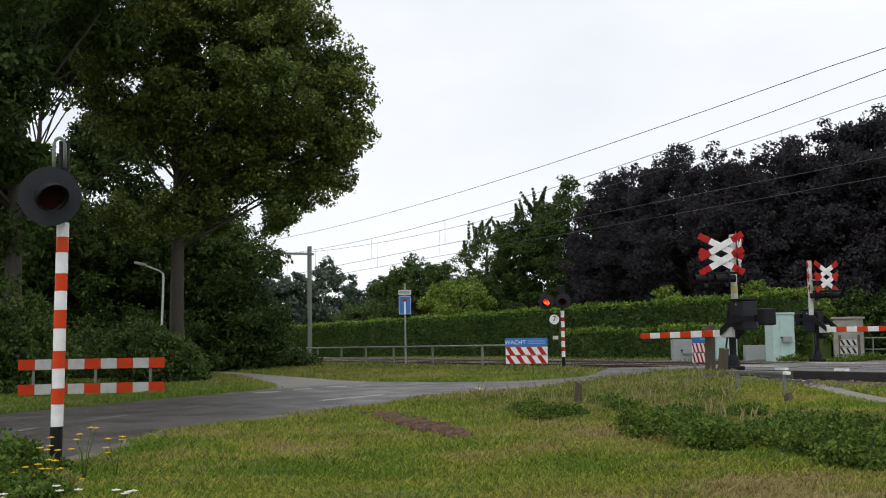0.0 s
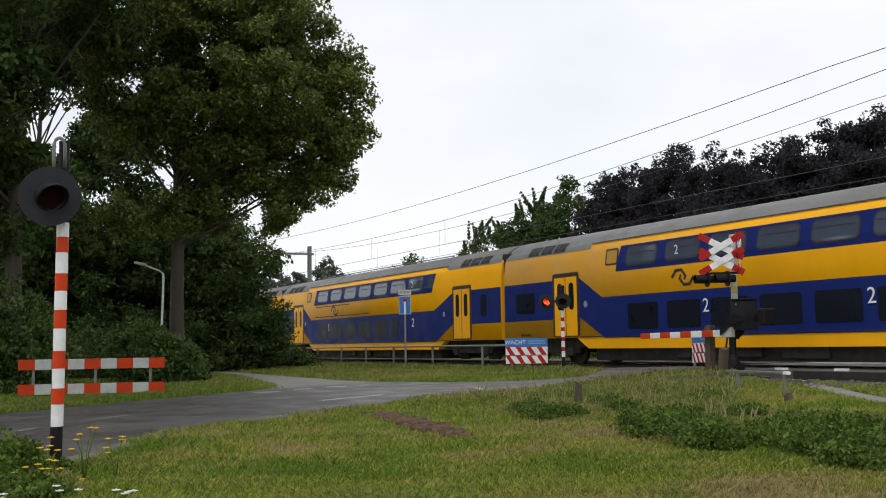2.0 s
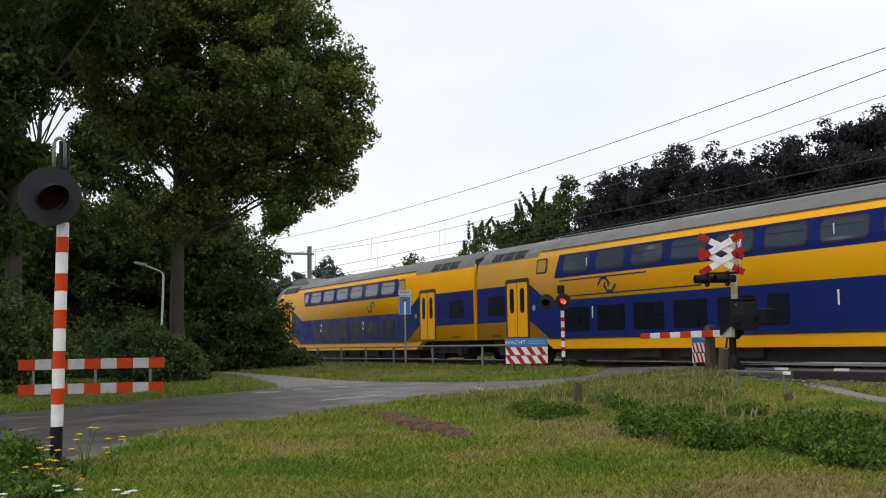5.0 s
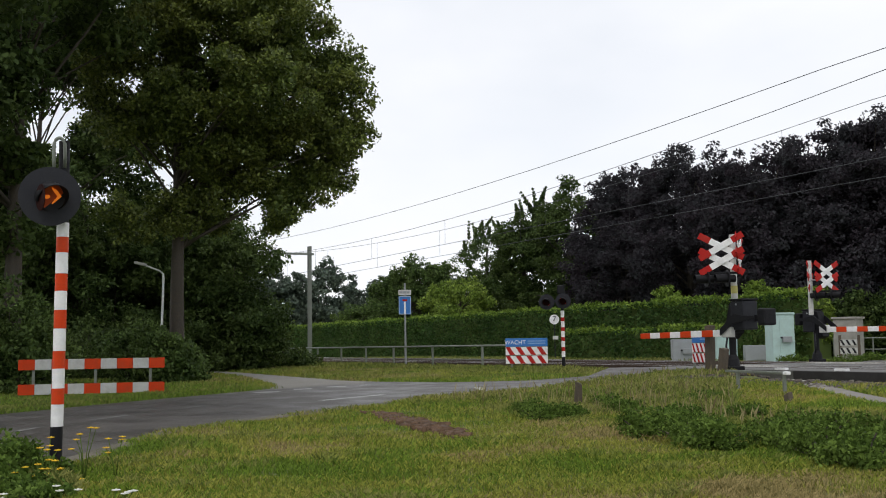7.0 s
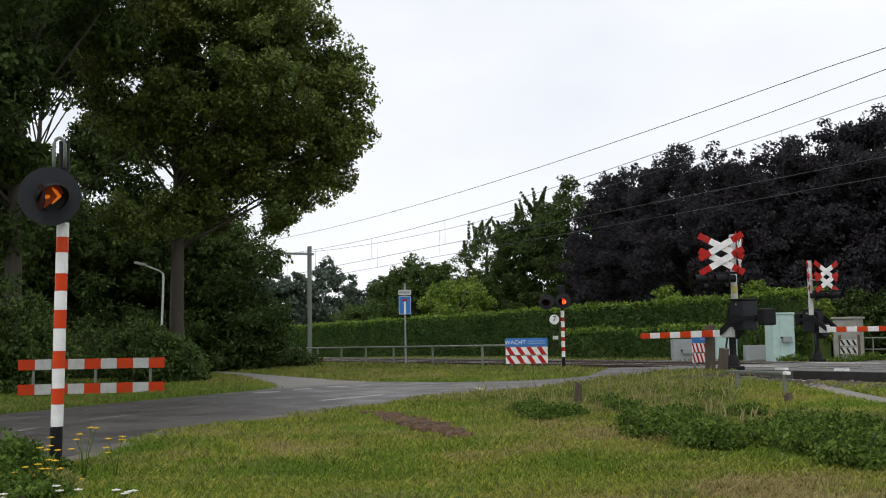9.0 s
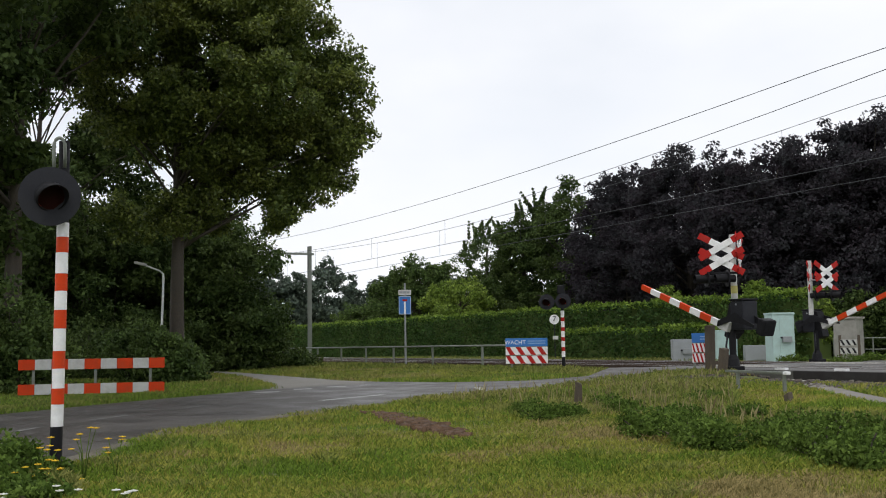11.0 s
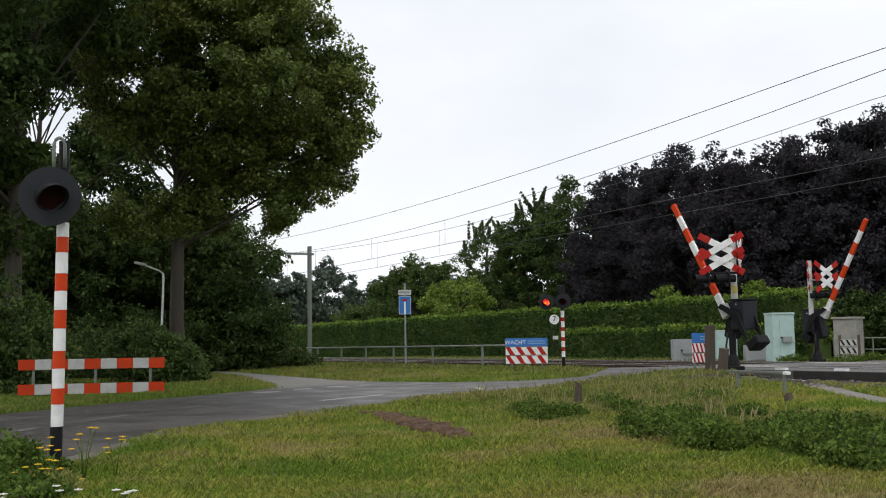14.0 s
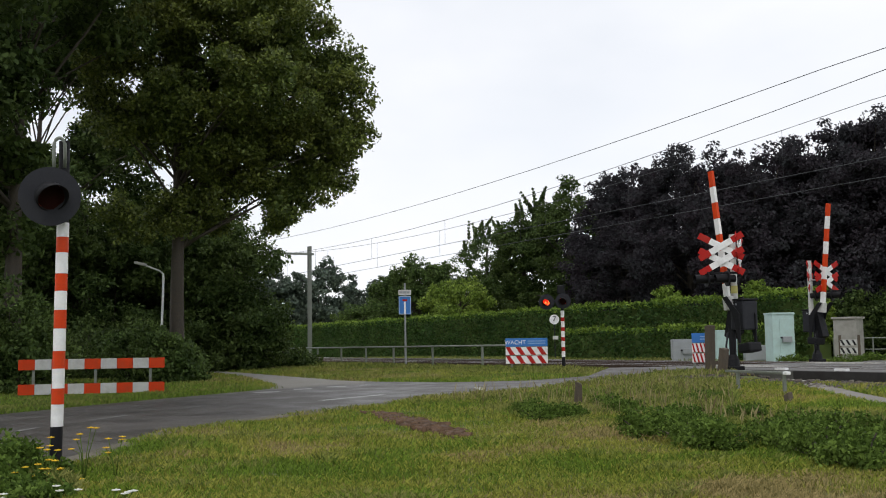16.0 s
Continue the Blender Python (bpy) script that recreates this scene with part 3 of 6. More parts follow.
    # undergrowth along the wood edge
    for i, (at_, w, h) in enumerate((((-31.5, 7.1, -0.09), 0.9, 1.35), ((-32.6, 6.6, -0.09), 1.0, 1.7), ((-28.79, 2.44, 0.36), 1.5, 2.6), ((-29.77, 1.64, 0.37), 1.5, 2.6), ((-36.92, 7.53, 0.15), 1.6, 1.5), ((-38.86, 5.97, 0.16), 1.8, 1.7), ((-39.79, 4.2, 0.2), 1.9, 1.6), ((-39.52, 2.54, 0.24), 1.8, 1.6), ((-46.33, 15.54, 0.11), 1.6, 1.0), ((-41.5, 7.4, 0.32), 2.0, 2.6), ((-43.66, 5.43, 0.34), 2.2, 2.8), ((-42.53, 9.78, 0.26), 2.0, 2.4), ((-44.58, 3.67, 0.37), 2.2, 2.6), ((-44.61, 12.31, 0.19), 2, 2.6))):
        shrub("shrub", (at_[0], at_[1], -0.3), [(0, 0, h * 0.5, w, w, h * 0.6), (w * .5, w * .4, h * .35, w * .6, w * .7, h * .5)], 150, 60, 0.13, GREEN_LEAF if i in (0, 1, 2, 4) else DARK_LEAF, "leafy green shrub at the wood edge", 0.34, 80 + i, "wood edge shrubs")
    for i, (at_, w, h) in enumerate((((-41.02, 33.9, 1.99), 1.0, 3.6), ((-34.86, 33.9, 1.8), 1.1, 3.5), ((-31.16, 33.4, 1.68), 0.9, 2.7))):
        shrub("hedge_shoot", (at_[0], at_[1], -0.1), [(0, 0, h * 0.6, w, w * .5, h * 0.42)], 110, 50, 0.17, LIGHT_LEAF, "fresh light green shoots above the hedge", 0.3, 95 + i, "hedge shoots")
    # copper beeches behind the hedge
    for i, (at_, h, w) in enumerate((((-53.45, 41, 2.38), 12.4, 3.8), ((-46.19, 40, 2.15), 12.0, 3.8), ((-39.4, 38.5, 1.94), 10.7, 3.4), ((-36.39, 39, 1.84), 11.0, 3.6), ((-33.95, 40, 1.76), 11.6, 3.8), ((-31.15, 41, 1.67), 12, 4))):
        t("copper_beech", at_, h * 0.85, 0.28, [(0, 0, h * 0.62, w, w, h * 0.36), (w * .4, -w * .3, h * 0.36, w, w, h * .32), (-w * .3, .3, h * 0.8, w * .55, w * .55, h * .2), (0, 0, h * .5, w * .8, w * .8, h * .4)], 1200, 40 + i, BEECH_LEAF, "copper beech with dark purple foliage behind the hedge", 0.18, 60, 0.62, group="copper beeches behind the hedge", boughs=260, bough_r=0.9)
    for i, (at_, h, w) in enumerate((((-71.61, 52, 2.94), 12.0, 4.5), ((-61.15, 50, 2.61), 12.0, 4.5), ((-52.97, 49, 2.35), 12.0, 4.5), ((-46.55, 48, 2.15), 12.0, 4.5), ((-43.18, 49, 2.04), 13.0, 5), ((-40.14, 50, 1.95), 13, 5))):
        t("broadleaf_tree", at_, h * 0.8, 0.3, [(0, 0, h * 0.5, w, w, h * 0.45)], 420, 140 + i, BEECH_LEAF, "dark tree in the wood behind the hedge", 0.34, 42, 0.8, group="dark wood behind the hedge", shell=0.2)
    # green trees behind the hedge, away from the crossing
    t("broadleaf_tree", (-64.09, 44, 2.71), 10.6, 0.26, [(0, 0, 8.2, 3.4, 3.2, 4.4), (0, -1, 3, 3, 3, 2.6)], 1000, 51, DARK_LEAF, "green broadleaf tree behind the hedge", 0.22)
    t("broadleaf_tree", (-70.33, 44, 2.91), 9.5, 0.26, [(0, 0, 7.6, 3.4, 3.2, 4.0), (0, 0, 3, 3, 3, 2.6)], 1100, 52, DARK_LEAF, "green broadleaf tree behind the hedge", 0.22, spikes=18)
    t("pear_tree", (-79.57, 46, 3.19), 9.5, 0.24, [(0, 0, 6.6, 3.0, 2.4, 4.0), (-1.5, 0, 3.2, 3, 3, 2.6), (1, 0, 4.6, 3, 3, 2.8)], 1100, 53, GREEN_LEAF, "loose green tree with pointed shoots behind the hedge", 0.2, spikes=26)
    t("broadleaf_tree", (-70.01, 38, 2.9), 4.6, 0.2, [(0, 0, 3.6, 4.2, 2.2, 2.2), (-2, 0, 3.2, 3, 2, 1.6)], 520, 54, LIGHT_LEAF, "light green bushy tree behind the hedge", 0.22)
    t("broadleaf_tree", (-122.87, 60, 4.54), 7.5, 0.24, [(0, 0, 4.8, 5, 3.4, 3.8)], 420, 55, GREEN_LEAF, "green broadleaf tree behind the hedge", 0.3)
    t("broadleaf_tree", (-107.82, 46, 4.08), 4, 0.2, [(0, 0, 3.2, 6, 2.6, 2.2)], 420, 56, GREEN_LEAF, "low green tree behind the hedge", 0.26)
    t("broadleaf_tree", (-85.2, 42.1, 2.9), 7, 0.24, [(0, 0.4, 6.0, 3.4, 3.2, 3.4), (-2, -1.6, 4.2, 3, 3, 2.8)], 900, 57, GREEN_LEAF, "rounded green tree behind the hedge", 0.24)
    # Dark shrubs added to stand in for the shade under the beeches.
    for i, (x, y) in enumerate(((-31.1, 35.3), (-29.9, 36.6), (-28.4, 37.6), (-26.6, 38.6))):
        shrub("shrub", (x, y, -0.12), [(0, 0, 1.4, 1.5, 1.2, 1.5)], 170, 50, 0.17, DARK_LEAF, "dark shrub added in place of the shade beneath the copper beeches", 0.4, 120 + i, "undergrowth by the beeches")
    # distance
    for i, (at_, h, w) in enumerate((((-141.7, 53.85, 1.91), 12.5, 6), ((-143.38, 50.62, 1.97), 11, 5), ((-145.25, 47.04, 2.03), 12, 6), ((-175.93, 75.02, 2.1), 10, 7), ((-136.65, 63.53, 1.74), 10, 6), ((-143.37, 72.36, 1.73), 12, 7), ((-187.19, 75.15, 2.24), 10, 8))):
        t("distant_tree", at_, h * 0.7, 0.3, [(0, 0, h * 0.58, w * .8, w, h * 0.45)], 260, 60 + i, HAZY_LEAF, "distant green tree along the railway, haze put into its leaf colour", 0.55, 40, 1.1, group="distant trees", limbs=8, boughs=130, bough_r=1.5)


def hedge(name, x0, x1, y, h, depth, material, top_mat, seed, label):
    """A clipped hedge: dense leaves over a body of twigs."""
    rng = np.random.default_rng(seed)
    ob = thing(name, pose((x0 + x1) / 2, y, -0.12), label, "hedge")
    L = x1 - x0
    bm = boxed((L, depth * 0.7, h - 0.25), Matrix.Translation((0, 0, (h - 0.25) / 2)))
    part("inner_growth", bm, DARK_LEAF, ob, "dark inner growth")
    n = int(L * h * 95)
    x = rng.uniform(-L / 2, L / 2, n)
    z = rng.uniform(0, h, n)
    P = np.stack([x, -depth / 2 + 0.06 * np.sin(x * 1.3) * np.cos(z * 2.1) + rng.normal(0, 0.06, n), z], 1)
    V, F = leaves(P, np.full(n, 0.08), 2, 0.15, rng)
    cards("leaf_face", V, F, material, ob)
    n2 = int(L * depth * 80)
    x = rng.uniform(-L / 2, L / 2, n2)
    P = np.stack([x, rng.uniform(-depth / 2 - 0.05, depth / 2, n2), h + 0.07 * np.sin(x * 0.9) + 0.05 * np.sin(x * 3.7) + rng.normal(0, 0.07, n2)], 1)
    V, F = leaves(P, np.full(n2, 0.1), 2, 0.16, rng, shape=1.4)
    cards("leaf_top", V, F, top_mat, ob, "fresh light green shoots")
    return ob


def build_hedges():
    hedge("hedge", -120, -30.6, 33.2, 2.75, 1.4, HEDGE_LEAF, HEDGE_TOP, 3, "long clipped green hedge along the railway")
    hedge("low_hedge", -46, -30.4, 31.2, 1.45, 0.8, HEDGE_LEAF, HEDGE_TOP, 4, "lower clipped green hedge in front of the tall one")


build_trees()
build_hedges()
# ---- the double-deck train ----
PROFILE = [(0.5, 1.33), (0.9, 1.4), (3.3, 1.4), (3.85, 1.33), (4.1, 1.22), (4.35, 0.98), (4.55, 0.62), (4.65, 0.25), (4.67, 0.0)]


def side(z):
    for (a, p), (b, q) in zip(PROFILE, PROFILE[1:]):
        if a <= z <= b:
            return p + (q - p) * (z - a) / (b - a)
    return PROFILE[0][1] if z < 0.5 else 0.0


def skin(outline, s, off=0.006):
    """A painted panel that follows the car's side (s = -1 near, 1 far): outline of (x, z)."""
    bm = bmesh.new()
    bm.faces.new([bm.verts.new((x, 0, z)) for x, z in outline])
    for zc in (0.9, 3.3, 3.85, 4.1, 4.35, 4.55):
        bmesh.ops.bisect_plane(bm, geom=bm.verts[:] + bm.edges[:] + bm.faces[:], plane_co=(0, 0, zc), plane_no=(0, 0, 1))
    for v in bm.verts:
        v.co.y = s * (side(v.co.z) + off)
    bmesh.ops.recalc_face_normals(bm, faces=bm.faces)
    for f in bm.faces:
        if f.normal.y * s < 0:
            f.normal_flip()
    return bm


def rounded(x0, x1, z0, z1, r, slant=0.0):
    out = []
    for cx, cz, a0 in ((x1 - r, z1 - r, 0), (x0 + r, z1 - r, 90), (x0 + r, z0 + r, 180), (x1 - r, z0 + r, 270)):
        for k in range(4):
            a = radians(a0 + 30 * k)
            z = cz + r * math.sin(a)
            out.append((cx + r * math.cos(a) + slant * (z - z0), z))
    return out


def add_doors(car, x0, x1, s):
    part("door_frame", skin(rounded(x0, x1, 0.95, 3.2, 0.12), s, 0.012), T_FRAME, car, "dark door surround")
    mid = (x0 + x1) / 2
    for a, b in ((x0 + 0.13, mid - 0.02), (mid + 0.02, x1 - 0.13)):
        part("door", skin([(a, 1.0), (b, 1.0), (b, 3.05), (a, 3.05)], s, 0.02), T_YELLOW, car, "yellow sliding door leaf")
        c = (a + b) / 2
        part("door_window", skin(rounded(c - 0.15, c + 0.15, 1.9, 2.85, 0.14), s, 0.026), T_GLASS, car)


def add_digit(car, digit, x, z, s, size=0.42):
    m = Matrix.Translation((x, s * (side(z) + 0.035), z)) @ (pose(0, 0, 0, 90, 0, 0) if s < 0 else pose(0, 0, 0, 90, 0, 180))
    part("class_number", turned(text_bm(digit, size * 1.35), m), WHITE, car, "white class number %s" % digit)


def add_mark(car, x, z, s):
    """The operator's mark as a plain dark shape: two hooked bars, each the other turned half round."""
    bm = bmesh.new()
    hook = [(-0.55, -0.02), (-0.36, 0.2), (-0.1, 0.2), (0.08, 0.0), (0.0, -0.09)]
    for sg in (1, -1):
        pts = [Vector((x + sg * (u + 0.06), z + sg * (w + 0.02))) for u, w in hook]
        pair = []
        for k, p in enumerate(pts):
            d = (pts[min(k + 1, 4)] - pts[max(k - 1, 0)]).normalized() * 0.05
            pair.append([bm.verts.new((q.x, s * (side(q.y) + 0.012), q.y)) for q in (p + Vector((-d.y, d.x)), p - Vector((-d.y, d.x)))])
        for a, b in zip(pair, pair[1:]):
            bm.faces.new((a[0], b[0], b[1], a[1]))
    part("mark", bm, T_FRAME, car, "dark mark of two hooked bars")


def bogie(car, x):
    bm = bmesh.new()
    for s in (-1, 1):
        box(bm, (3.4, 0.14, 0.22), Matrix.Translation((x, s * 1.08, 0.5)), 0.03)
        for dx in (-1.25, 1.25):
            box(bm, (0.34, 0.24, 0.32), Matrix.Translation((x + dx, s * 1.12, 0.46)), 0.04)
            cyl(bm, 0.09, 0.09, 0.3, Matrix.Translation((x + dx * 0.72, s * 1.12, 0.55)), 8)
        cyl(bm, 0.14, 0.14, 0.36, Matrix.Translation((x, s * 1.05, 0.55)), 10)
    box(bm, (0.6, 2.0, 0.3), Matrix.Translation((x, 0, 0.55)), 0.03)
    part("bogie_frame", bm, T_UNDER, car, "dark bogie frame")
    for dx in (-1.25, 1.25):
        for s in (-1, 1):
            m = Matrix.Translation((x + dx, s * 0.69 + (0.07 if s > 0 else -0.07) - 0.07, 0.46)) @ pose(0, 0, 0, -90)
            part("wheel", cyled(0.46, 0.46, 0.14, m, 24), T_WHEEL, car, "dark steel wheel")


def car_shell(car, x0, x1, roof_only=False):
    """Body, belly, roof and underframe from x0 (rear) to x1 (front)."""
    def loft(zs, bottom=False):
        bm = bmesh.new()
        ring = [(-side(z), z) for z in zs] + [(side(z), z) for z in reversed(zs) if side(z) > 0.001]
        a = [bm.verts.new((x0, y, z)) for y, z in ring]
        b = [bm.verts.new((x1, y, z)) for y, z in ring]
        for i in range(len(ring) - (0 if bottom else 1)):
            j = (i + 1) % len(ring)
            bm.faces.new((a[i], b[i], b[j], a[j])).smooth = True
        bm.faces.new(a); bm.faces.new(b[::-1])
        bmesh.ops.recalc_face_normals(bm, faces=bm.faces)
        return bm
    part("car_side", loft([0.92, 3.3, 3.6, 3.85, 4.12], True), T_YELLOW, car, "yellow painted steel side")
    part("roof", loft([4.12, 4.23, 4.35, 4.45, 4.55, 4.61, 4.65, 4.67]), T_ROOF, car, "weathered grey roof")


def mid_features(car, a, b, s, classes="22", vent=True, cab=False):
    """Livery and windows of one side between vestibules; a, b: x of the car's rear and front ends."""
    W = lambda u: b - u        # u metres behind the front end
    n = b - a
    r = 5.15 if cab else 4.05  # the rear doors' far edge, from the rear end
    blue = [(W(4.1), 2.95), (W(5.85), 2.25), (W(n - r - 1.3), 2.25), (W(n - r), 2.98), (W(n - r), 1.62), (W(n - r - 1.4), 0.9), (W(5.7), 0.9), (W(4.1), 1.62)]
    part("lower_band", skin(blue, s), T_BLUE, car, "dark blue band along the lower deck")
    for u0, u1 in ((0.15, 2.5), (n - r + 1.65, n - 0.15))[1 if cab else 0:]:
        part("vestibule_band", skin([(W(u1), 1.58), (W(u0), 1.58), (W(u0), 2.97), (W(u1), 2.97)], s), T_BLUE, car)
    if not cab:
        part("vestibule_window", skin(rounded(W(1.75), W(1.25), 1.85, 2.75, 0.2), s, 0.014), T_GLASS, car)
    part("vestibule_window", skin(rounded(W(n - 1.0), W(n - 2.3), 1.85, 2.6, 0.1), s, 0.014), T_GLASS, car)
    top_u = 6.05 if cab else 5.75
    end_u = 18.9 if cab else 20.45
    part("upper_band", skin([(W(top_u), 3.88), (W(end_u), 3.88), (W(end_u + 0.25), 3.05), (W(top_u + 0.3), 3.05)], s), T_BLUE, car, "blue band round the upper deck windows")
    u = end_u - 0.35
    while u - 1.45 > top_u + 0.2:
        part("window_seal", skin(rounded(W(u + 0.05), W(u - 1.52), 3.17, 3.81, 0.18, -0.06 * s), s, 0.012), T_FRAME, car, "dark rubber window seal")
        part("upper_window", skin(rounded(W(u), W(u - 1.47), 3.22, 3.76, 0.15, -0.06 * s), s, 0.018), T_UPGLASS, car, "rounded upper deck window reflecting the sky")
        part("window_bar", skin([(W(u - 0.06), 3.575), (W(u - 1.41), 3.575), (W(u - 1.41), 3.605), (W(u - 0.06), 3.605)], s, 0.024), T_FRAME, car, "dark bar of the tilting pane")
        u -= 1.94
    if u - 0.55 > top_u + 0.2:
        part("upper_window", skin(rounded(W(u), W(u - 0.6), 3.24, 3.76, 0.2, -0.06 * s), s, 0.018), T_UPGLASS, car, "small rounded upper deck window")
    u = end_u - 0.35
    for k in range(6):
        part("lower_window", skin(rounded(W(u), W(u - (1.5 if k < 5 else 0.8)), 1.15, 1.98, 0.08), s, 0.014), T_GLASS, car, "dark tinted lower deck window")
        u -= 1.94
    if vent:
        v = 19.0 if cab else 21.2
        part("vent_frame", skin(rounded(W(v + 0.7), W(v), 3.28, 3.83, 0.08), s, 0.012), T_FRAME, car)
        part("vent", skin(rounded(W(v + 0.62), W(v + 0.08), 3.34, 3.77, 0.06), s, 0.018), T_VENT, car, "ochre louvred vent")
    for u0, u1 in ((2.5 if cab else 0.2, 4.6), (n - r - 0.55, n - 0.2)):
        part("roof_fairing", skin([(W(u1 + 0.5 if u0 < 1 else u1), 4.13), (W(u0), 4.13), (W(u0), 3.93), (W(u1), 3.93)], s, 0.01), T_ROOF, car, "grey fairing above the doors")
        for k in range(3):
            c = (u0 + u1) / 2 - 0.85 + 0.85 * k
            part("louvre", skin([(W(c + 0.37), 3.97), (W(c - 0.37), 3.97), (W(c - 0.37), 4.3), (W(c + 0.37), 4.3)], s, 0.02), T_UNDER, car, "dark roof louvre")
    part("gutter", skin([(W(4.7), 4.1), (W(n - r - 0.6), 4.1), (W(n - r - 0.6), 4.14), (W(4.7), 4.14)], s, 0.02), T_UNDER, car, "dark roof gutter")
    part("sill_line", skin([(W(4.3), 0.93), (W(n - r), 0.93), (W(n - r), 0.96), (W(4.3), 0.96)], s, 0.016), T_FRAME, car)
    for u, d in zip((9.0, 14.85) if cab else (7.95, 18.4), classes):
        add_digit(car, d, W(u), 1.76, s)
    for u, d in zip((8.2, 16.1) if cab else (8.02, 18.7), classes):
        add_digit(car, d, W(u), 3.5, s, 0.3)
    for u in (3.75 if cab else 4.75, n - r - 0.55):
        part("data_plate", skin(rounded(W(u + 0.3), W(u + 0.08), 1.95, 2.17, 0.1), s, 0.014), GREYBOX, car, "small round grey plate")
    for k in range(5):
        part("text_bar", skin([(W(n - 1.9 + 0.14 * k), 1.02), (W(n - 1.98 + 0.14 * k), 1.02), (W(n - 1.98 + 0.14 * k), 1.1), (W(n - 1.9 + 0.14 * k), 1.1)], s, 0.012), T_FRAME, car)
    if "1" in classes:
        part("stripe", skin([(W(15.5), 2.92), (W(20.4), 2.92), (W(20.4), 2.96), (W(15.5), 2.96)], s, 0.01), T_BLUE, car)
        part("stripe", skin([(W(13), 2.36), (W(20.6), 2.36), (W(20.6), 2.4), (W(13), 2.4)], s, 0.01), T_BLUE, car)
    add_mark(car, W(15.85 if cab else 17.6), 2.66, s)


def belly(car, b, n):
    bm = bmesh.new()
    out = [(b - 4.9, 0.93), (b - 5.6, 0.55), (b - (n - 5.6), 0.55), (b - (n - 4.9), 0.93)]
    prism(bm, out, Matrix(((1, 0, 0, 0), (0, 0, -1, 1.385), (0, 1, 0, 0), (0, 0, 0, 1))), 2.77)
    part("belly", bm, T_YELLOW, car, "yellow skirt below the lower deck")
    bm = boxed((n - 11.4, 2.3, 0.4), Matrix.Translation((b - n / 2, 0, 0.36)), 0.03)
    part("underframe", bm, T_UNDER, car, "black underframe")
    for x in (b - 3.2, b - n + 3.2):
        bm = boxed((4.4, 2.3, 0.34), Matrix.Translation((x, 0, 0.76)), 0.02)
        part("underframe", bm, T_UNDER, car)
    for dx, w, h in ((-2.6, 1.5, 0.34), (-0.4, 1.1, 0.28), (1.7, 1.6, 0.36)):
        for y in (-1.12, 1.12):
            part("equipment_box", boxed((w, 0.3, h), Matrix.Translation((b - n / 2 + dx, y, 0.42)), 0.03), T_UNDER, car, "black underfloor equipment box")
    for x in (b - 4.9, b - n + 4.9):
        for y in (-1.2, 1.2):
            part("step", boxed((1.5, 0.16, 0.05), Matrix.Translation((x + (1.6 if x > b - n / 2 else -1.6), y, 0.86)), 0.01), T_UNDER, car, "dark door step")
    bogie(car, b - (3.0 if n == 26.5 else 3.8))
    bogie(car, b - n + 3.0)


T_FRAME = mat("train_door_frame", (0.035, 0.02, 0.03), 0.5, var=0.1)
T_VENT = mat("ochre_vent", (0.5, 0.28, 0.03), 0.5, var=0.2, scale=20)
T_LAMP = glow_mat("white_headlamp", (1.0, 0.85, 0.55), 0.55)
T_TAIL = mat("dark_tail_lamp", (0.06, 0.01, 0.01), 0.2, var=0.1)
NOSE_D = [(0.1, 0.72), (0.3, 0.52), (0.5, 0.43), (1.0, 0.4), (1.7, 0.45), (2.2, 0.56), (2.8, 0.8), (3.3, 1.06), (3.8, 1.42), (4.2, 1.85), (4.45, 2.3), (4.6, 2.8), (4.67, 3.1)]


def nose_point(phi, z, off=0.0):
    """A point of the rounded cab: phi from -90 (near side) over 0 (front) to 90 degrees."""
    for (a, p), (b, q) in zip(NOSE_D, NOSE_D[1:]):
        if a <= z <= b:
            d = p + (q - p) * (z - a) / (b - a)
            break
    w = side(z) if z > 0.92 else (1.3 + 0.1 * max(0, z - 0.1) / 0.82)
    c, s = math.cos(radians(phi)), math.sin(radians(phi))
    e = 2 / 4.5
    n = Vector((c, s, 0.25)).normalized() * off
    return Vector((-3.4 + (3.4 - d) * abs(c) ** e, w * math.copysign(abs(s) ** e, s), z)) + n


def nose_patch(fn_lo, fn_hi, rows, phis, off=0.0):
    bm = bmesh.new()
    G = [[bm.verts.new(nose_point(f, fn_lo(f) + (fn_hi(f) - fn_lo(f)) * k / rows, off)) for f in phis] for k in range(rows + 1)]
    for r, s in zip(G, G[1:]):
        for k in range(len(phis) - 1):
            bm.faces.new((r[k], r[k + 1], s[k + 1], s[k])).smooth = True
    bmesh.ops.recalc_face_normals(bm, faces=bm.faces)
    return bm


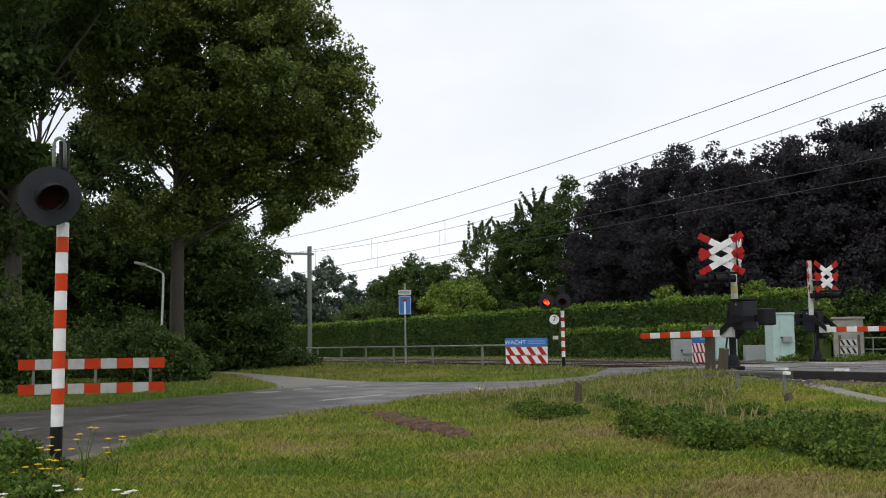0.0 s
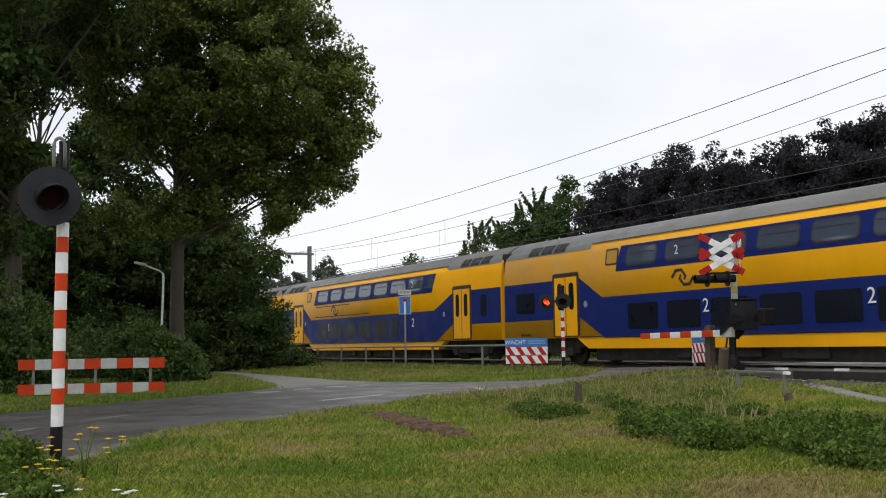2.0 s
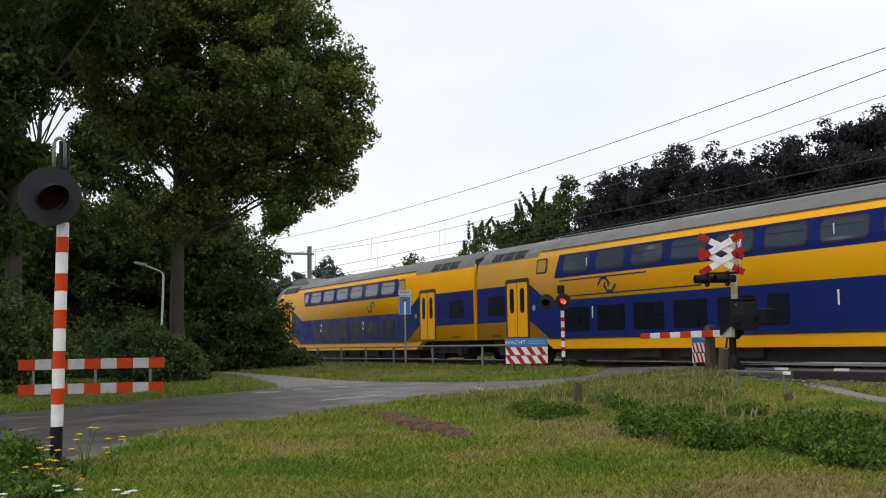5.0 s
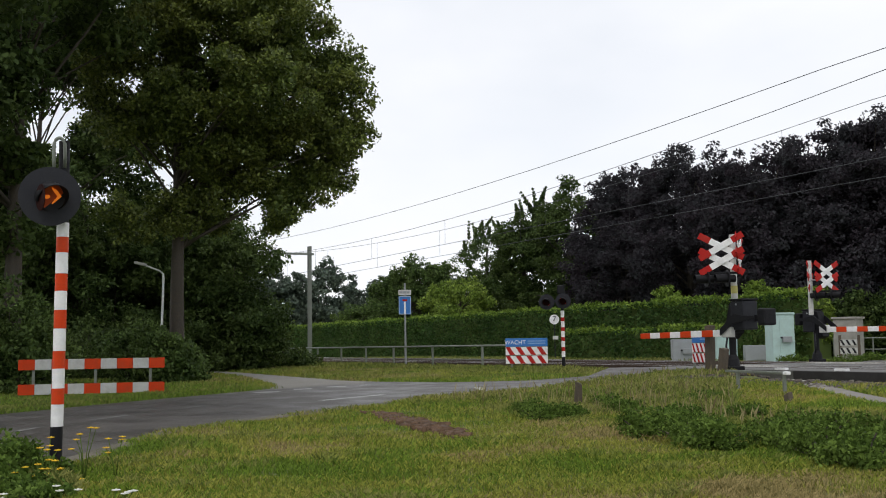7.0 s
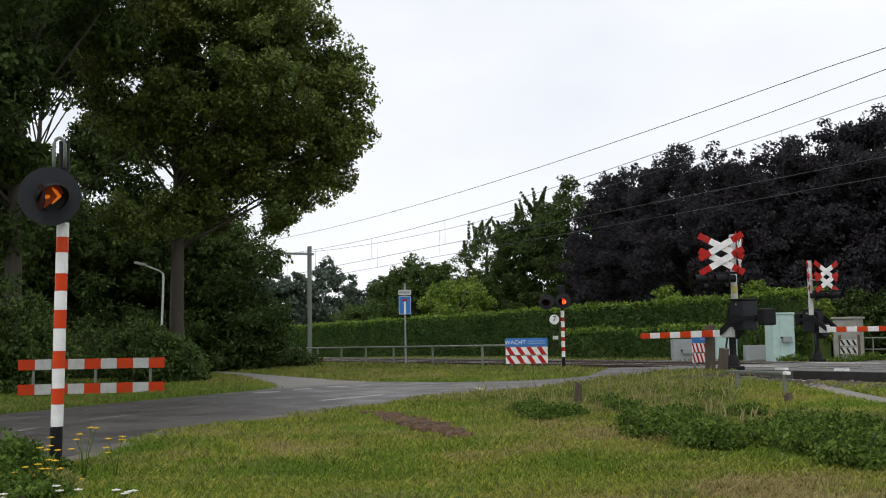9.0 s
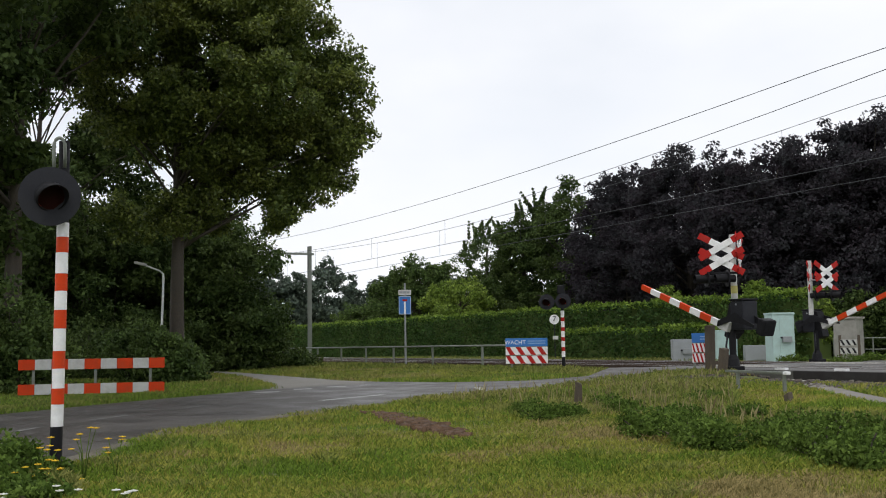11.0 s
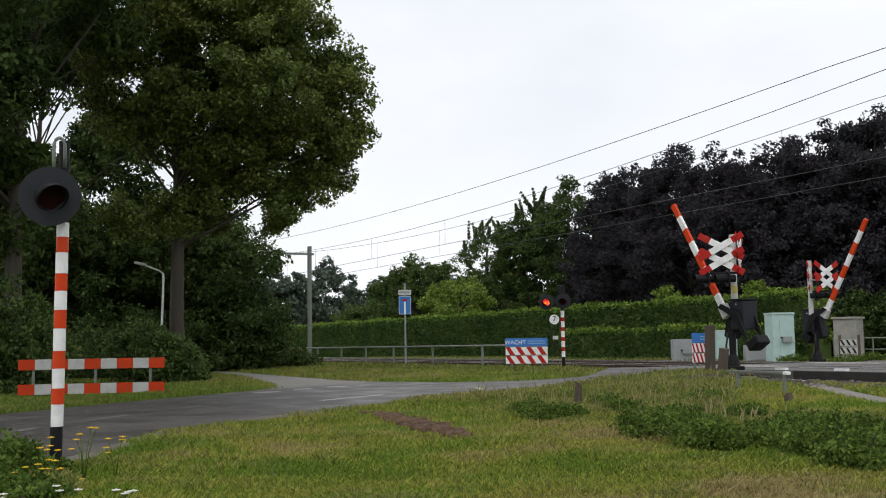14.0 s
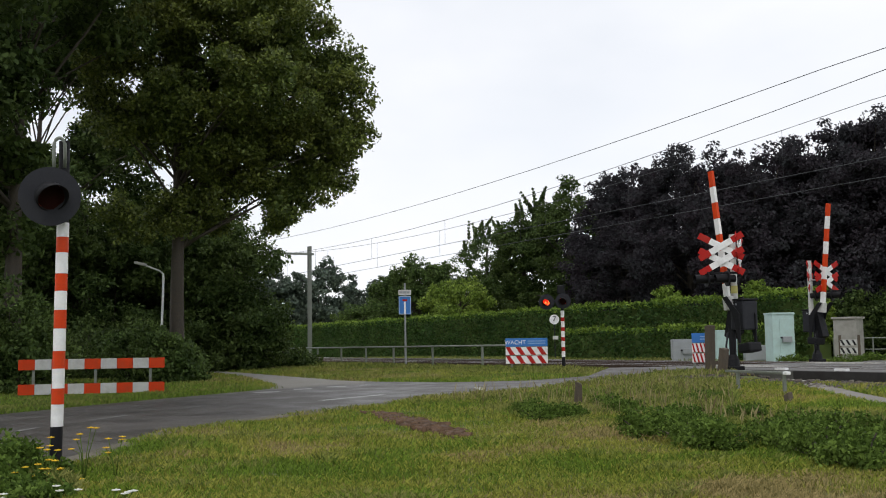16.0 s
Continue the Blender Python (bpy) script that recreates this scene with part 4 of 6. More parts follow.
def build_cab_car(train):
    car = new("cab_car"); car.parent = train
    n = 27.28
    car_shell(car, -n + 0.12, -3.38)
    edge = lambda f: 1.85 + 2.2 * (abs(f) / 90) ** 1.6
    phis = [90 * math.copysign((abs(k) / 30) ** 1.35, k) for k in range(-30, 31)]
    part("cab_shell", nose_patch(lambda f: 0.2 + 0.72 * max(0, (abs(f) - 62) / 28), edge, 14, phis), T_YELLOW, car, "rounded yellow cab front")
    part("cab_mask", nose_patch(edge, lambda f: 4.67, 16, phis), T_MASK, car, "dark grey cab mask")
    part("nose_floor", boxed((1.4, 2.1, 0.3), Matrix.Translation((-1.8, 0, 0.5)), 0.05), T_UNDER, car)
    inner = [-46 + 4 * k for k in range(24)]
    part("windscreen_seal", nose_patch(lambda f: 2.3 + 0.1 * (abs(f) / 30) ** 3, lambda f: 3.42, 8, [-31 + 2.5833 * k for k in range(25)], 0.012), T_UNDER, car, "black windscreen seal")
    part("windscreen", nose_patch(lambda f: 2.38 + 0.1 * (abs(f) / 30) ** 3, lambda f: 3.34, 8, [-28 + 2.3333 * k for k in range(25)], 0.022), T_SCREEN, car, "slanted windscreen reflecting the sky")
    for f0, f1 in ((-18, -1), (0.5, 15)):
        bm = tube(bmesh.new(), [nose_point(f0 + (f1 - f0) * k / 5, 2.42 + 0.03 * k, 0.05) for k in range(6)], 0.022, 0.014, 6)
        part("wiper", bm, T_UNDER, car, "black windscreen wiper")
    for f, m, r in ((-18, T_LAMP, 0.055), (-9, T_TAIL, 0.075), (9, T_TAIL, 0.075), (18, T_LAMP, 0.055), (0, T_LAMP, 0.05)):
        q = nose_point(f, 1.68 if f else 2.12, 0.0)
        bm = cyled(r, r * 0.9, 0.05, Matrix.Translation(q) @ pose(0, 0, 0, 0, 84, f * 0.6), 14)
        part("headlamp" if m is T_LAMP else "tail_lamp", bm, m, car)
    part("coupler_recess", nose_patch(lambda f: 0.55 + 0.1 * (abs(f) / 16) ** 4, lambda f: 1.4 - 0.06 * (abs(f) / 16) ** 4, 6, [-16 + 2 * k for k in range(17)], 0.012), BLACK, car, "black coupler recess")
    bm = boxed((0.5, 0.5, 0.4), Matrix.Translation((-0.32, 0, 0.95)), 0.06)
    cyl(bm, 0.09, 0.09, 0.3, Matrix.Translation((-0.2, -0.12, 0.95)) @ pose(0, 0, 0, 0, 90), 12)
    cyl(bm, 0.09, 0.09, 0.3, Matrix.Translation((-0.2, 0.12, 0.95)) @ pose(0, 0, 0, 0, 90), 12)
    part("coupler", bm, DARKGREY, car, "dark steel automatic coupler")
    part("snow_plough", nose_patch(lambda f: 0.12 + 0.72 * max(0, (abs(f) - 62) / 28), lambda f: 0.22 + 0.72 * max(0, (abs(f) - 62) / 28), 1, phis, 0.004), T_UNDER, car)
    for s in (-1, 1):
        mid_features(car, -n, 0.0 - 0.9, s, vent=True, cab=True)
        add_doors(car, -n + 3.5, -n + 5.15, s)
        add_doors(car, -5.15, -3.32, s)
        m = nose_patch(lambda f: 2.15, lambda f: 2.85, 4, [s * (82.6 + 1.5 * k) for k in range(4)], 0.014)
        part("cab_window", m, T_GLASS, car, "narrow cab side window")
        m = nose_patch(lambda f: 0.95, lambda f: 2.95, 6, [s * (78.6 + 0.5 * k) for k in range(2)], 0.008)
        part("cab_door_joint", m, T_VENT, car)
        m = tube(bmesh.new(), [nose_point(s * 77.0, 1.25, 0.05), nose_point(s * 77.0, 2.2, 0.05)], 0.018, None, 6)
        part("handrail", m, T_FRAME, car, "dark grab rail beside the cab door")
    belly(car, -0.6, n - 0.6)
    bm = bmesh.new()
    prism(bm, [(-6.2, 4.5), (-5.6, 4.82), (-4.2, 4.84), (-3.3, 4.66), (-3.3, 4.5)], Matrix(((1, 0, 0, 0), (0, 0, -1, 0.75), (0, 1, 0, 0), (0, 0, 0, 1))), 1.5)
    part("roof_unit", bm, T_ROOF, car, "grey rooftop unit")
    for x, y in ((-3.3, -0.5), (-3.5, 0.1), (-3.3, 0.5)):
        part("roof_antenna", cyled(0.05, 0.03, 0.16, Matrix.Translation((x, y, 4.58)), 8), T_UNDER, car)
    return car


def build_mid_car(train, classes):
    car = new("coach"); car.parent = train
    n = 26.5
    car_shell(car, -n + 0.12, -0.12)
    for s in (-1, 1):
        mid_features(car, -n, 0.0, s, classes)
        add_doors(car, -4.15, -2.5, s)
        add_doors(car, -n + 2.4, -n + 4.1, s)
    belly(car, 0.0, n)
    for y in (-0.8, 0.8):
        part("roof_cable", tube(bmesh.new(), [(-n + 5, y, 4.6), (-13, y, 4.61), (-5, y, 4.6)], 0.025, None, 6), T_ROOF, car)
    return car


def gangway(train, x):
    part("gangway", boxed((0.5, 2.5, 3.3), Matrix.Translation((x, 0, 2.6)), 0.05), T_UNDER, train, "black rubber gangway bellows")


def build_pantograph(train, x):
    bm = bmesh.new()
    z = 4.67
    for y in (-0.5, 0.5):
        tube(bm, [(x - 0.8, y, z), (x + 0.6, y * 0.6, z + 0.42), (x - 0.3, y * 0.9, z + 0.78)], 0.03, 0.02, 6)
    tube(bm, [(x - 0.3, -0.8, z + 0.78), (x - 0.3, 0.8, z + 0.78)], 0.03, None, 6)
    tube(bm, [(x - 0.6, -0.7, z + 0.78), (x - 0.6, 0.7, z + 0.78)], 0.03, None, 6)
    box(bm, (1.8, 1.2, 0.12), Matrix.Translation((x - 0.3, 0, z + 0.04)))
    part("pantograph", bm, T_UNDER, train, "dark raised pantograph")


def build_train():
    train = thing("passenger_train", pose(-78.7, TRACK, 0), "yellow and blue double-deck electric passenger train", "train")
    build_cab_car(train)
    c1 = build_mid_car(train, "21")
    c1.location.x = -27.28
    def again(car, x, turn=0):
        new_car = car.copy(); scene.collection.objects.link(new_car); new_car.parent = train
        new_car.matrix_basis = pose(x, 0, 0, 0, 0, turn)
        for o in car.children:
            q = o.copy(); scene.collection.objects.link(q); q.parent = new_car
        return new_car
    c2 = build_mid_car(train, "22")
    c2.location.x = -53.78
    again(c1, -80.28)
    c3 = build_mid_car(train, "11")
    c3.location.x = -106.78
    again([o for o in train.children if o.name.startswith("cab_car")][0], -160.56, 180)
    for x in (-27.28, -53.78, -80.28, -106.78, -133.28):
        gangway(train, x)
    build_pantograph(train, -82.3)
    bm = prism(bmesh.new(), [(-86.4, 4.5), (-86.1, 4.84), (-84.9, 4.86), (-84.4, 4.6), (-84.4, 4.5)], Matrix(((1, 0, 0, 0), (0, 0, -1, 0.9), (0, 1, 0, 0), (0, 0, 0, 1))), 1.8)
    part("roof_equipment", bm, T_ROOF, train, "grey roof equipment housing")
    return train


TRAIN = build_train()
# ---- signals, signs and fittings ----
def facing(x, y, turn=0):
    """Degrees about z that turn a thing's front (-y) towards the standing place of the camera, plus turn."""
    return math.degrees(math.atan2(-x, y)) + turn


def striped_mast(ob, height, r, bands, z0=0.0, lean=(0, 0)):
    """A round mast of separate painted bands; bands from the base up: (length, material)."""
    z = z0
    for length, m in bands:
        part("mast_band", cyled(r, r, length - 0.002, Matrix.Translation((lean[0] * z, lean[1] * z, z)), 20), m, ob, {"white_paint": "white band", "red_paint": "red band", "orange_red_paint": "orange-red band"}.get(m.name, "black mast foot"))
        z += length
    return z


LENS_ON = glow_mat("glowing_red_lens", (1.0, 0.03, 0.01), 0.8)
LENS_SPOT = glow_mat("glowing_red_reflector", (1.0, 0.13, 0.03), 3.0)
NEAR_SPOT = glow_mat("glowing_orange_reflector", (1.0, 0.24, 0.02), 0.42)
LENS_NEAR = glow_mat("glowing_orange_lens", (0.6, 0.08, 0.015), 0.02)


def lamp_head(ob, x, z, r, aim, big=False, y=-0.12):
    """A round background plate with a hooded red lamp; returns the shutter added to blink it."""
    base = Matrix.Translation((x, y, z)) @ pose(0, 0, 0, 90, 0, 0)     # local +z points to the front (-y)
    bm = bmesh.new()
    cyl(bm, r, r, 0.02, base, 40)
    cyl(bm, r * 0.55, r * 0.5, 0.16, base @ pose(0, 0, -0.16), 24)
    part("background_plate", bm, DARKGREY, ob, "round dark grey background plate")
    hr = r * 0.5
    tilt = base @ pose(0, 0, 0.02) @ pose(0, 0, 0, *aim)
    bm = bmesh.new()
    L = r * (0.95 if big else 1.3)
    n = 28
    for q0, q1 in ((hr, hr * 0.94),):
        rings = []
        for rad, zz in ((q0, 0), (q0, L), (q1, L), (q1, 0)):
            rings.append([bm.verts.new(tilt @ Vector((rad * math.cos(2 * math.pi * k / n), rad * math.sin(2 * math.pi * k / n), zz * (0.55 + 0.45 * math.sin(2 * math.pi * k / n)) if zz else 0))) for k in range(n)])
        for a, b in zip(rings, rings[1:]):
            for k in range(n):
                bm.faces.new((a[k], a[(k + 1) % n], b[(k + 1) % n], b[k])).smooth = True
    part("hood", bm, BLACK, ob, "black cylindrical lamp hood")
    lr = hr * 0.9
    part("lens", cyled(lr, lr * 0.96, 0.012, tilt @ pose(0, 0, 0.004), 28), LENS_NEAR if big else LENS_ON, ob, "glowing red lamp lens")
    bm = bmesh.new()
    if big:     # an arrow of light in the lens: a chevron and a short bar
        prism(bm, [(lr * u, lr * w) for u, w in ((0.02, 0.72), (0.14, 0.5), (0.52, 0.02), (0.12, -0.5), (0.22, -0.68), (0.5, -0.42), (0.8, 0.04), (0.42, 0.5))][::-1], tilt @ pose(0, 0, 0.017), 0.004)
        prism(bm, [(lr * u, lr * w) for u, w in ((-0.62, -0.12), (-0.52, 0.06), (-0.12, 0.12), (0.0, -0.04), (-0.14, -0.16), (-0.5, -0.22))][::-1], tilt @ pose(0, 0, 0.017), 0.004)
    else:
        prism(bm, [(lr * 0.9 * math.cos(radians(a)), lr * 0.9 * math.sin(radians(a))) for a in range(-75, 60, 15)] + [(lr * 0.55 * math.cos(radians(a)), lr * 0.55 * math.sin(radians(a)) - 0.1 * lr) for a in range(45, -90, -15)], tilt @ pose(0, 0, 0.017), 0.004)
        cyl(bm, lr * 0.33, lr * 0.3, 0.006, tilt @ pose(-lr * 0.25, -lr * 0.2, 0.017), 12)
    part("reflector", bm, NEAR_SPOT if big else LENS_SPOT, ob, "bright amber reflector glint")
    # Added part: covers the always glowing lens to imitate the lamp going out.
    sh = part("shutter", cyled(lr * 0.98, lr * 0.98, 0.006, pose(lr, 0, 0), 28), LENS_COVER, ob, "dark red cover added to imitate a switched-off lamp")
    return sh, tilt @ pose(-lr, 0, 0.028)


LENS_COVER = mat("dark_red_lens_cover", (0.02, 0.004, 0.003), 0.7, var=0.3, spec=0.1)
BLINK = {}


def build_near_signal():
    p = (-9.61, 1.25, -0.33)
    ob = thing("crossing_signal", pose(*p, 0, 0, facing(p[0], p[1])), "red and white crossing signal mast with a round dark lamp head", "signal mast", "crossing signals")
    s = 1 / 206
    px_bands = [(88, BLACK), (39, WHITE), (28, ORANGE), (35, WHITE), (31, ORANGE), (40, WHITE), (33, ORANGE), (34, WHITE), (31, ORANGE), (38, WHITE), (28, ORANGE), (26, WHITE)]
    top = striped_mast(ob, 0, 0.052, [(a * s, m) for a, m in px_bands], 0, (0.012, 0))
    part("mast_top", cyled(0.046, 0.046, 0.72, pose(0.012 * top, 0, top), 18), BLACK, ob, "dark upper mast")
    bm = bmesh.new()
    bend = [(-0.015 + 0.045 * math.cos(radians(a)), -0.1, top + 0.66 + 0.07 * math.sin(radians(a))) for a in range(180, -1, -20)]
    tube(bm, [(-0.055, -0.08, top + 0.42), (-0.06, -0.1, top + 0.55)] + bend + [(0.032, -0.08, top + 0.58), (0.03, -0.04, top + 0.48)], 0.015, None, 10)
    part("cable_hook", bm, OLDPOLE, ob, "curved grey cable conduit")
    BLINK["near"] = lamp_head(ob, -0.085, 2.4, 0.255, (14, 13, 0), True)
    part("foot_plate", cyled(0.13, 0.12, 0.04, pose(0, 0, -0.03), 16), BLACK, ob)


def build_far_signal():
    p = (-26.7, 18.03, -0.1)
    ob = thing("crossing_signal", pose(*p, 0, 0, facing(p[0], p[1])), "red and white crossing signal mast with twin flashing red lamps", "signal mast", "crossing signals")
    s = 31.8 / 1854
    bands = [(25, BLACK)]
    for k in range(5):
        bands += [(10.5, WHITE), (7, RED)] if k < 4 else [(12, WHITE)]
    top = striped_mast(ob, 0, 0.055, [(a * s, m) for a, m in bands])
    part("mast_top", cyled(0.045, 0.045, 0.55, pose(0, 0, top), 16), BLACK, ob)
    part("bell", boxed((0.22, 0.18, 0.26), pose(-0.03, 0, top + 0.64), 0.03), BLACK, ob, "black bell housing")
    part("cross_arm", boxed((0.7, 0.05, 0.07), pose(-0.2, -0.03, 2.12), 0.01), BLACK, ob)
    BLINK["left"] = lamp_head(ob, -0.47, 2.1, 0.235, (8, -8, 0))
    BLINK["right"] = lamp_head(ob, 0.03, 2.12, 0.235, (8, -8, 0))


def round_sign(p, number):
    ob = thing("round_sign", pose(*p, 0, 0, facing(p[0], p[1])), "round white sign with a black 7 beyond the tracks", "sign")
    part("post", cyled(0.025, 0.025, 2.1, Matrix(), 10), DARKGREY, ob)
    m = pose(0, -0.03, 2.04, 90)
    part("plate", cyled(0.24, 0.24, 0.012, m, 32), WHITE, ob, "white round plate")
    part("number", turned(text_bm(number, 0.38), m @ pose(0, 0.015, 0.016)), BLACK, ob, "black 7")
    part("lower_plate", boxed((0.27, 0.012, 0.17), pose(0.04, -0.03, 1.14), 0.003), DULLWHITE, ob, "small white plate")


def wacht_board(p, turn, w=1.32, text=True):
    """A low blue warning board over red and white chevron planks."""
    ob = thing("wait_board", pose(*p, 0, 0, facing(p[0], p[1], turn)), "blue waiting board over red and white diagonal stripes", "sign board", "waiting boards")
    for x in (-w * 0.36, w * 0.36):
        part("leg", boxed((0.07, 0.07, 1.0), pose(x, 0.06, 0.45), 0.006), OLDPOLE, ob)
    part("blue_panel", boxed((w, 0.03, 0.26), pose(0, 0, 0.89), 0.005), BLUE_SIGN, ob, "blue text panel")
    if text:
        part("lettering", turned(text_bm("WACHT", 0.18), pose(-w * 0.27, -0.02, 0.885, 90)), WHITE, ob, "white word WACHT")
    for k, z in enumerate((0.925, 0.855)):
        part("text_bar", boxed((w * 0.42, 0.006, 0.028), pose(w * 0.24, -0.018, z), 0), mat("pale_blue_print", (0.25, 0.4, 0.62), 0.5), ob)
    for z in (0.62, 0.345):
        part("chevron_plank", boxed((w, 0.025, 0.25), pose(0, 0, z), 0.004), WHITE, ob, "white reflective plank")
        n = 4
        for k in range(n):
            x = -w / 2 + (k + 0.42) * w / n
            a = 0.5 * w / n * 0.92
            sl = 0.16 if w > 1 else 0.06
            lo, hi = max(-w / 2, x - a / 2 + sl / 2), min(w / 2, x + a / 2 + sl / 2)
            pts = [(x - a / 2 + sl / 2, -0.122), (min(w / 2, x + a / 2 + sl / 2), -0.122), (x + a / 2 - sl / 2, 0.122), (max(-w / 2, x - a / 2 - sl / 2), 0.122)]
            part("red_stripe", prism(bmesh.new(), pts, pose(0, -0.013, z, 90), 0.004), RED, ob)
    return ob


def dead_end_sign():
    p = (-39.55, 18.84, -0.1)
    ob = thing("dead_end_sign", pose(*p, 0, 0, facing(p[0], p[1]) + 12), "blue dead-end road sign on a grey post beside the fence", "road sign")
    part("post", cyled(0.045, 0.04, 3.45, Matrix(), 14), ZINC, ob, "grey steel post")
    part("plate", boxed((0.52, 0.02, 0.76), pose(-0.02, -0.06, 2.52), 0.008), BLUE_SIGN, ob, "blue plate with a white border")
    bm = bmesh.new()
    for sx, sz, x, z in ((0.5, 0.012, 0, 0.365), (0.5, 0.012, 0, -0.365), (0.012, 0.74, -0.245, 0), (0.012, 0.74, 0.245, 0)):
        box(bm, (sx, 0.006, sz), pose(x - 0.02, -0.075, 2.52 + z))
    part("border", bm, WHITE, ob)
    part("white_bar", boxed((0.075, 0.006, 0.5), pose(-0.02, -0.075, 2.42)), WHITE, ob, "white upright bar")
    part("red_bar", boxed((0.2, 0.006, 0.08), pose(-0.02, -0.076, 2.73)), RED, ob, "red cross bar")
    part("sub_plate", boxed((0.54, 0.02, 0.22), pose(-0.02, -0.06, 3.05), 0.006), DULLWHITE, ob, "white supplementary plate")
    for k in range(3):
        part("text_bar", boxed((0.13, 0.006, 0.09), pose(-0.18 + 0.15 * k, -0.073, 3.06)), GREYBOX, ob)


def guard_fence():
    a, b = Vector((-25.51, 2.48, 0.12)), Vector((-24.79, 5.59, 0.15))
    c = (a + b) / 2
    d = b - a
    L = d.length
    ob = thing("guard_rail", pose(c.x, c.y, -0.27, 0, 0, math.degrees(math.atan2(d.y, d.x))), "red and white two-plank guard rail on posts at the verge", "guard rail")
    for x in (-L * 0.4, L * 0.02, L * 0.4):
        part("post", boxed((0.06, 0.06, 0.95), pose(x, 0.05, 0.33), 0.006), OLDPOLE, ob)
    for z in (0.15, 0.71):
        for k in range(9):
            part("plank_section", boxed((L / 9 - 0.003, 0.035, 0.235), pose(-L / 2 + L * (k + 0.5) / 9, 0, z), 0.004), ORANGE if k % 2 == 0 else DULLWHITE, ob, "orange-red section" if k % 2 == 0 else "dull white section")


def street_lamp():
    p = (-34.56, 7.66, 0.36)
    ob = thing("street_lamp", pose(p[0], p[1], -0.3, 0, 0, facing(p[0], p[1])), "slender pale street lamp with a bent arm", "street lamp")
    part("pole", tube(bmesh.new(), [(0, 0, 0), (0.03, 0, 1.8), (0.07, 0, 3.35), (0.06, 0, 3.5), (-0.05, 0, 3.6), (-0.35, 0, 3.72), (-0.5, 0, 3.78)], 0.042, 0.025, 10), WHITE, ob, "pale steel pole", True)
    part("lamp_head", boxed((0.42, 0.14, 0.09), pose(-0.66, 0, 3.83, 0, 14, 0), 0.03), DULLWHITE, ob, "flat white lamp head")


def fence():
    """A low tubular railing between the verge and the track."""
    xs = [-58.0, -55.0, -52.0, -48.9, -45.8, -42.9, -40.0, -36.4, -32.5, -29.4]
    ob = thing("railing", pose(xs[0], 18.5, -0.1), "low grey tubular railing along the track", "railing")
    for x in xs:
        part("post", cyled(0.045, 0.045, 0.82, pose(x - xs[0], 0, -0.05), 10), OLDPOLE, ob)
    part("top_rail", tube(bmesh.new(), [(0, 0, 0.8), (xs[-1] - xs[0], 0, 0.8)], 0.035, None, 10), OLDPOLE, ob, "grey top rail")
    part("lower_rail", tube(bmesh.new(), [(0, 0, 0.3), (xs[-1] - xs[0], 0, 0.3)], 0.012, None, 8), OLDPOLE, ob)


def cross_arms(ob, m, r=0.62):
    """A double warning cross of white arms with red ends."""
    for zc in (0.0, 0.38):
        for sgn in (-1, 1):
            q = m @ pose(0, 0.015 * sgn, zc, 0, sgn * 29, 0)
            part("cross_arm", boxed((r * 2 * 0.5, 0.02, 0.16), q, 0.004), WHITE, ob, "white cross arm")
            for e in (-1, 1):
                part("red_end", boxed((r * 0.5, 0.022, 0.163), q @ pose(e * r * 0.75, 0, 0), 0.004), RED, ob, "red reflective arm end")


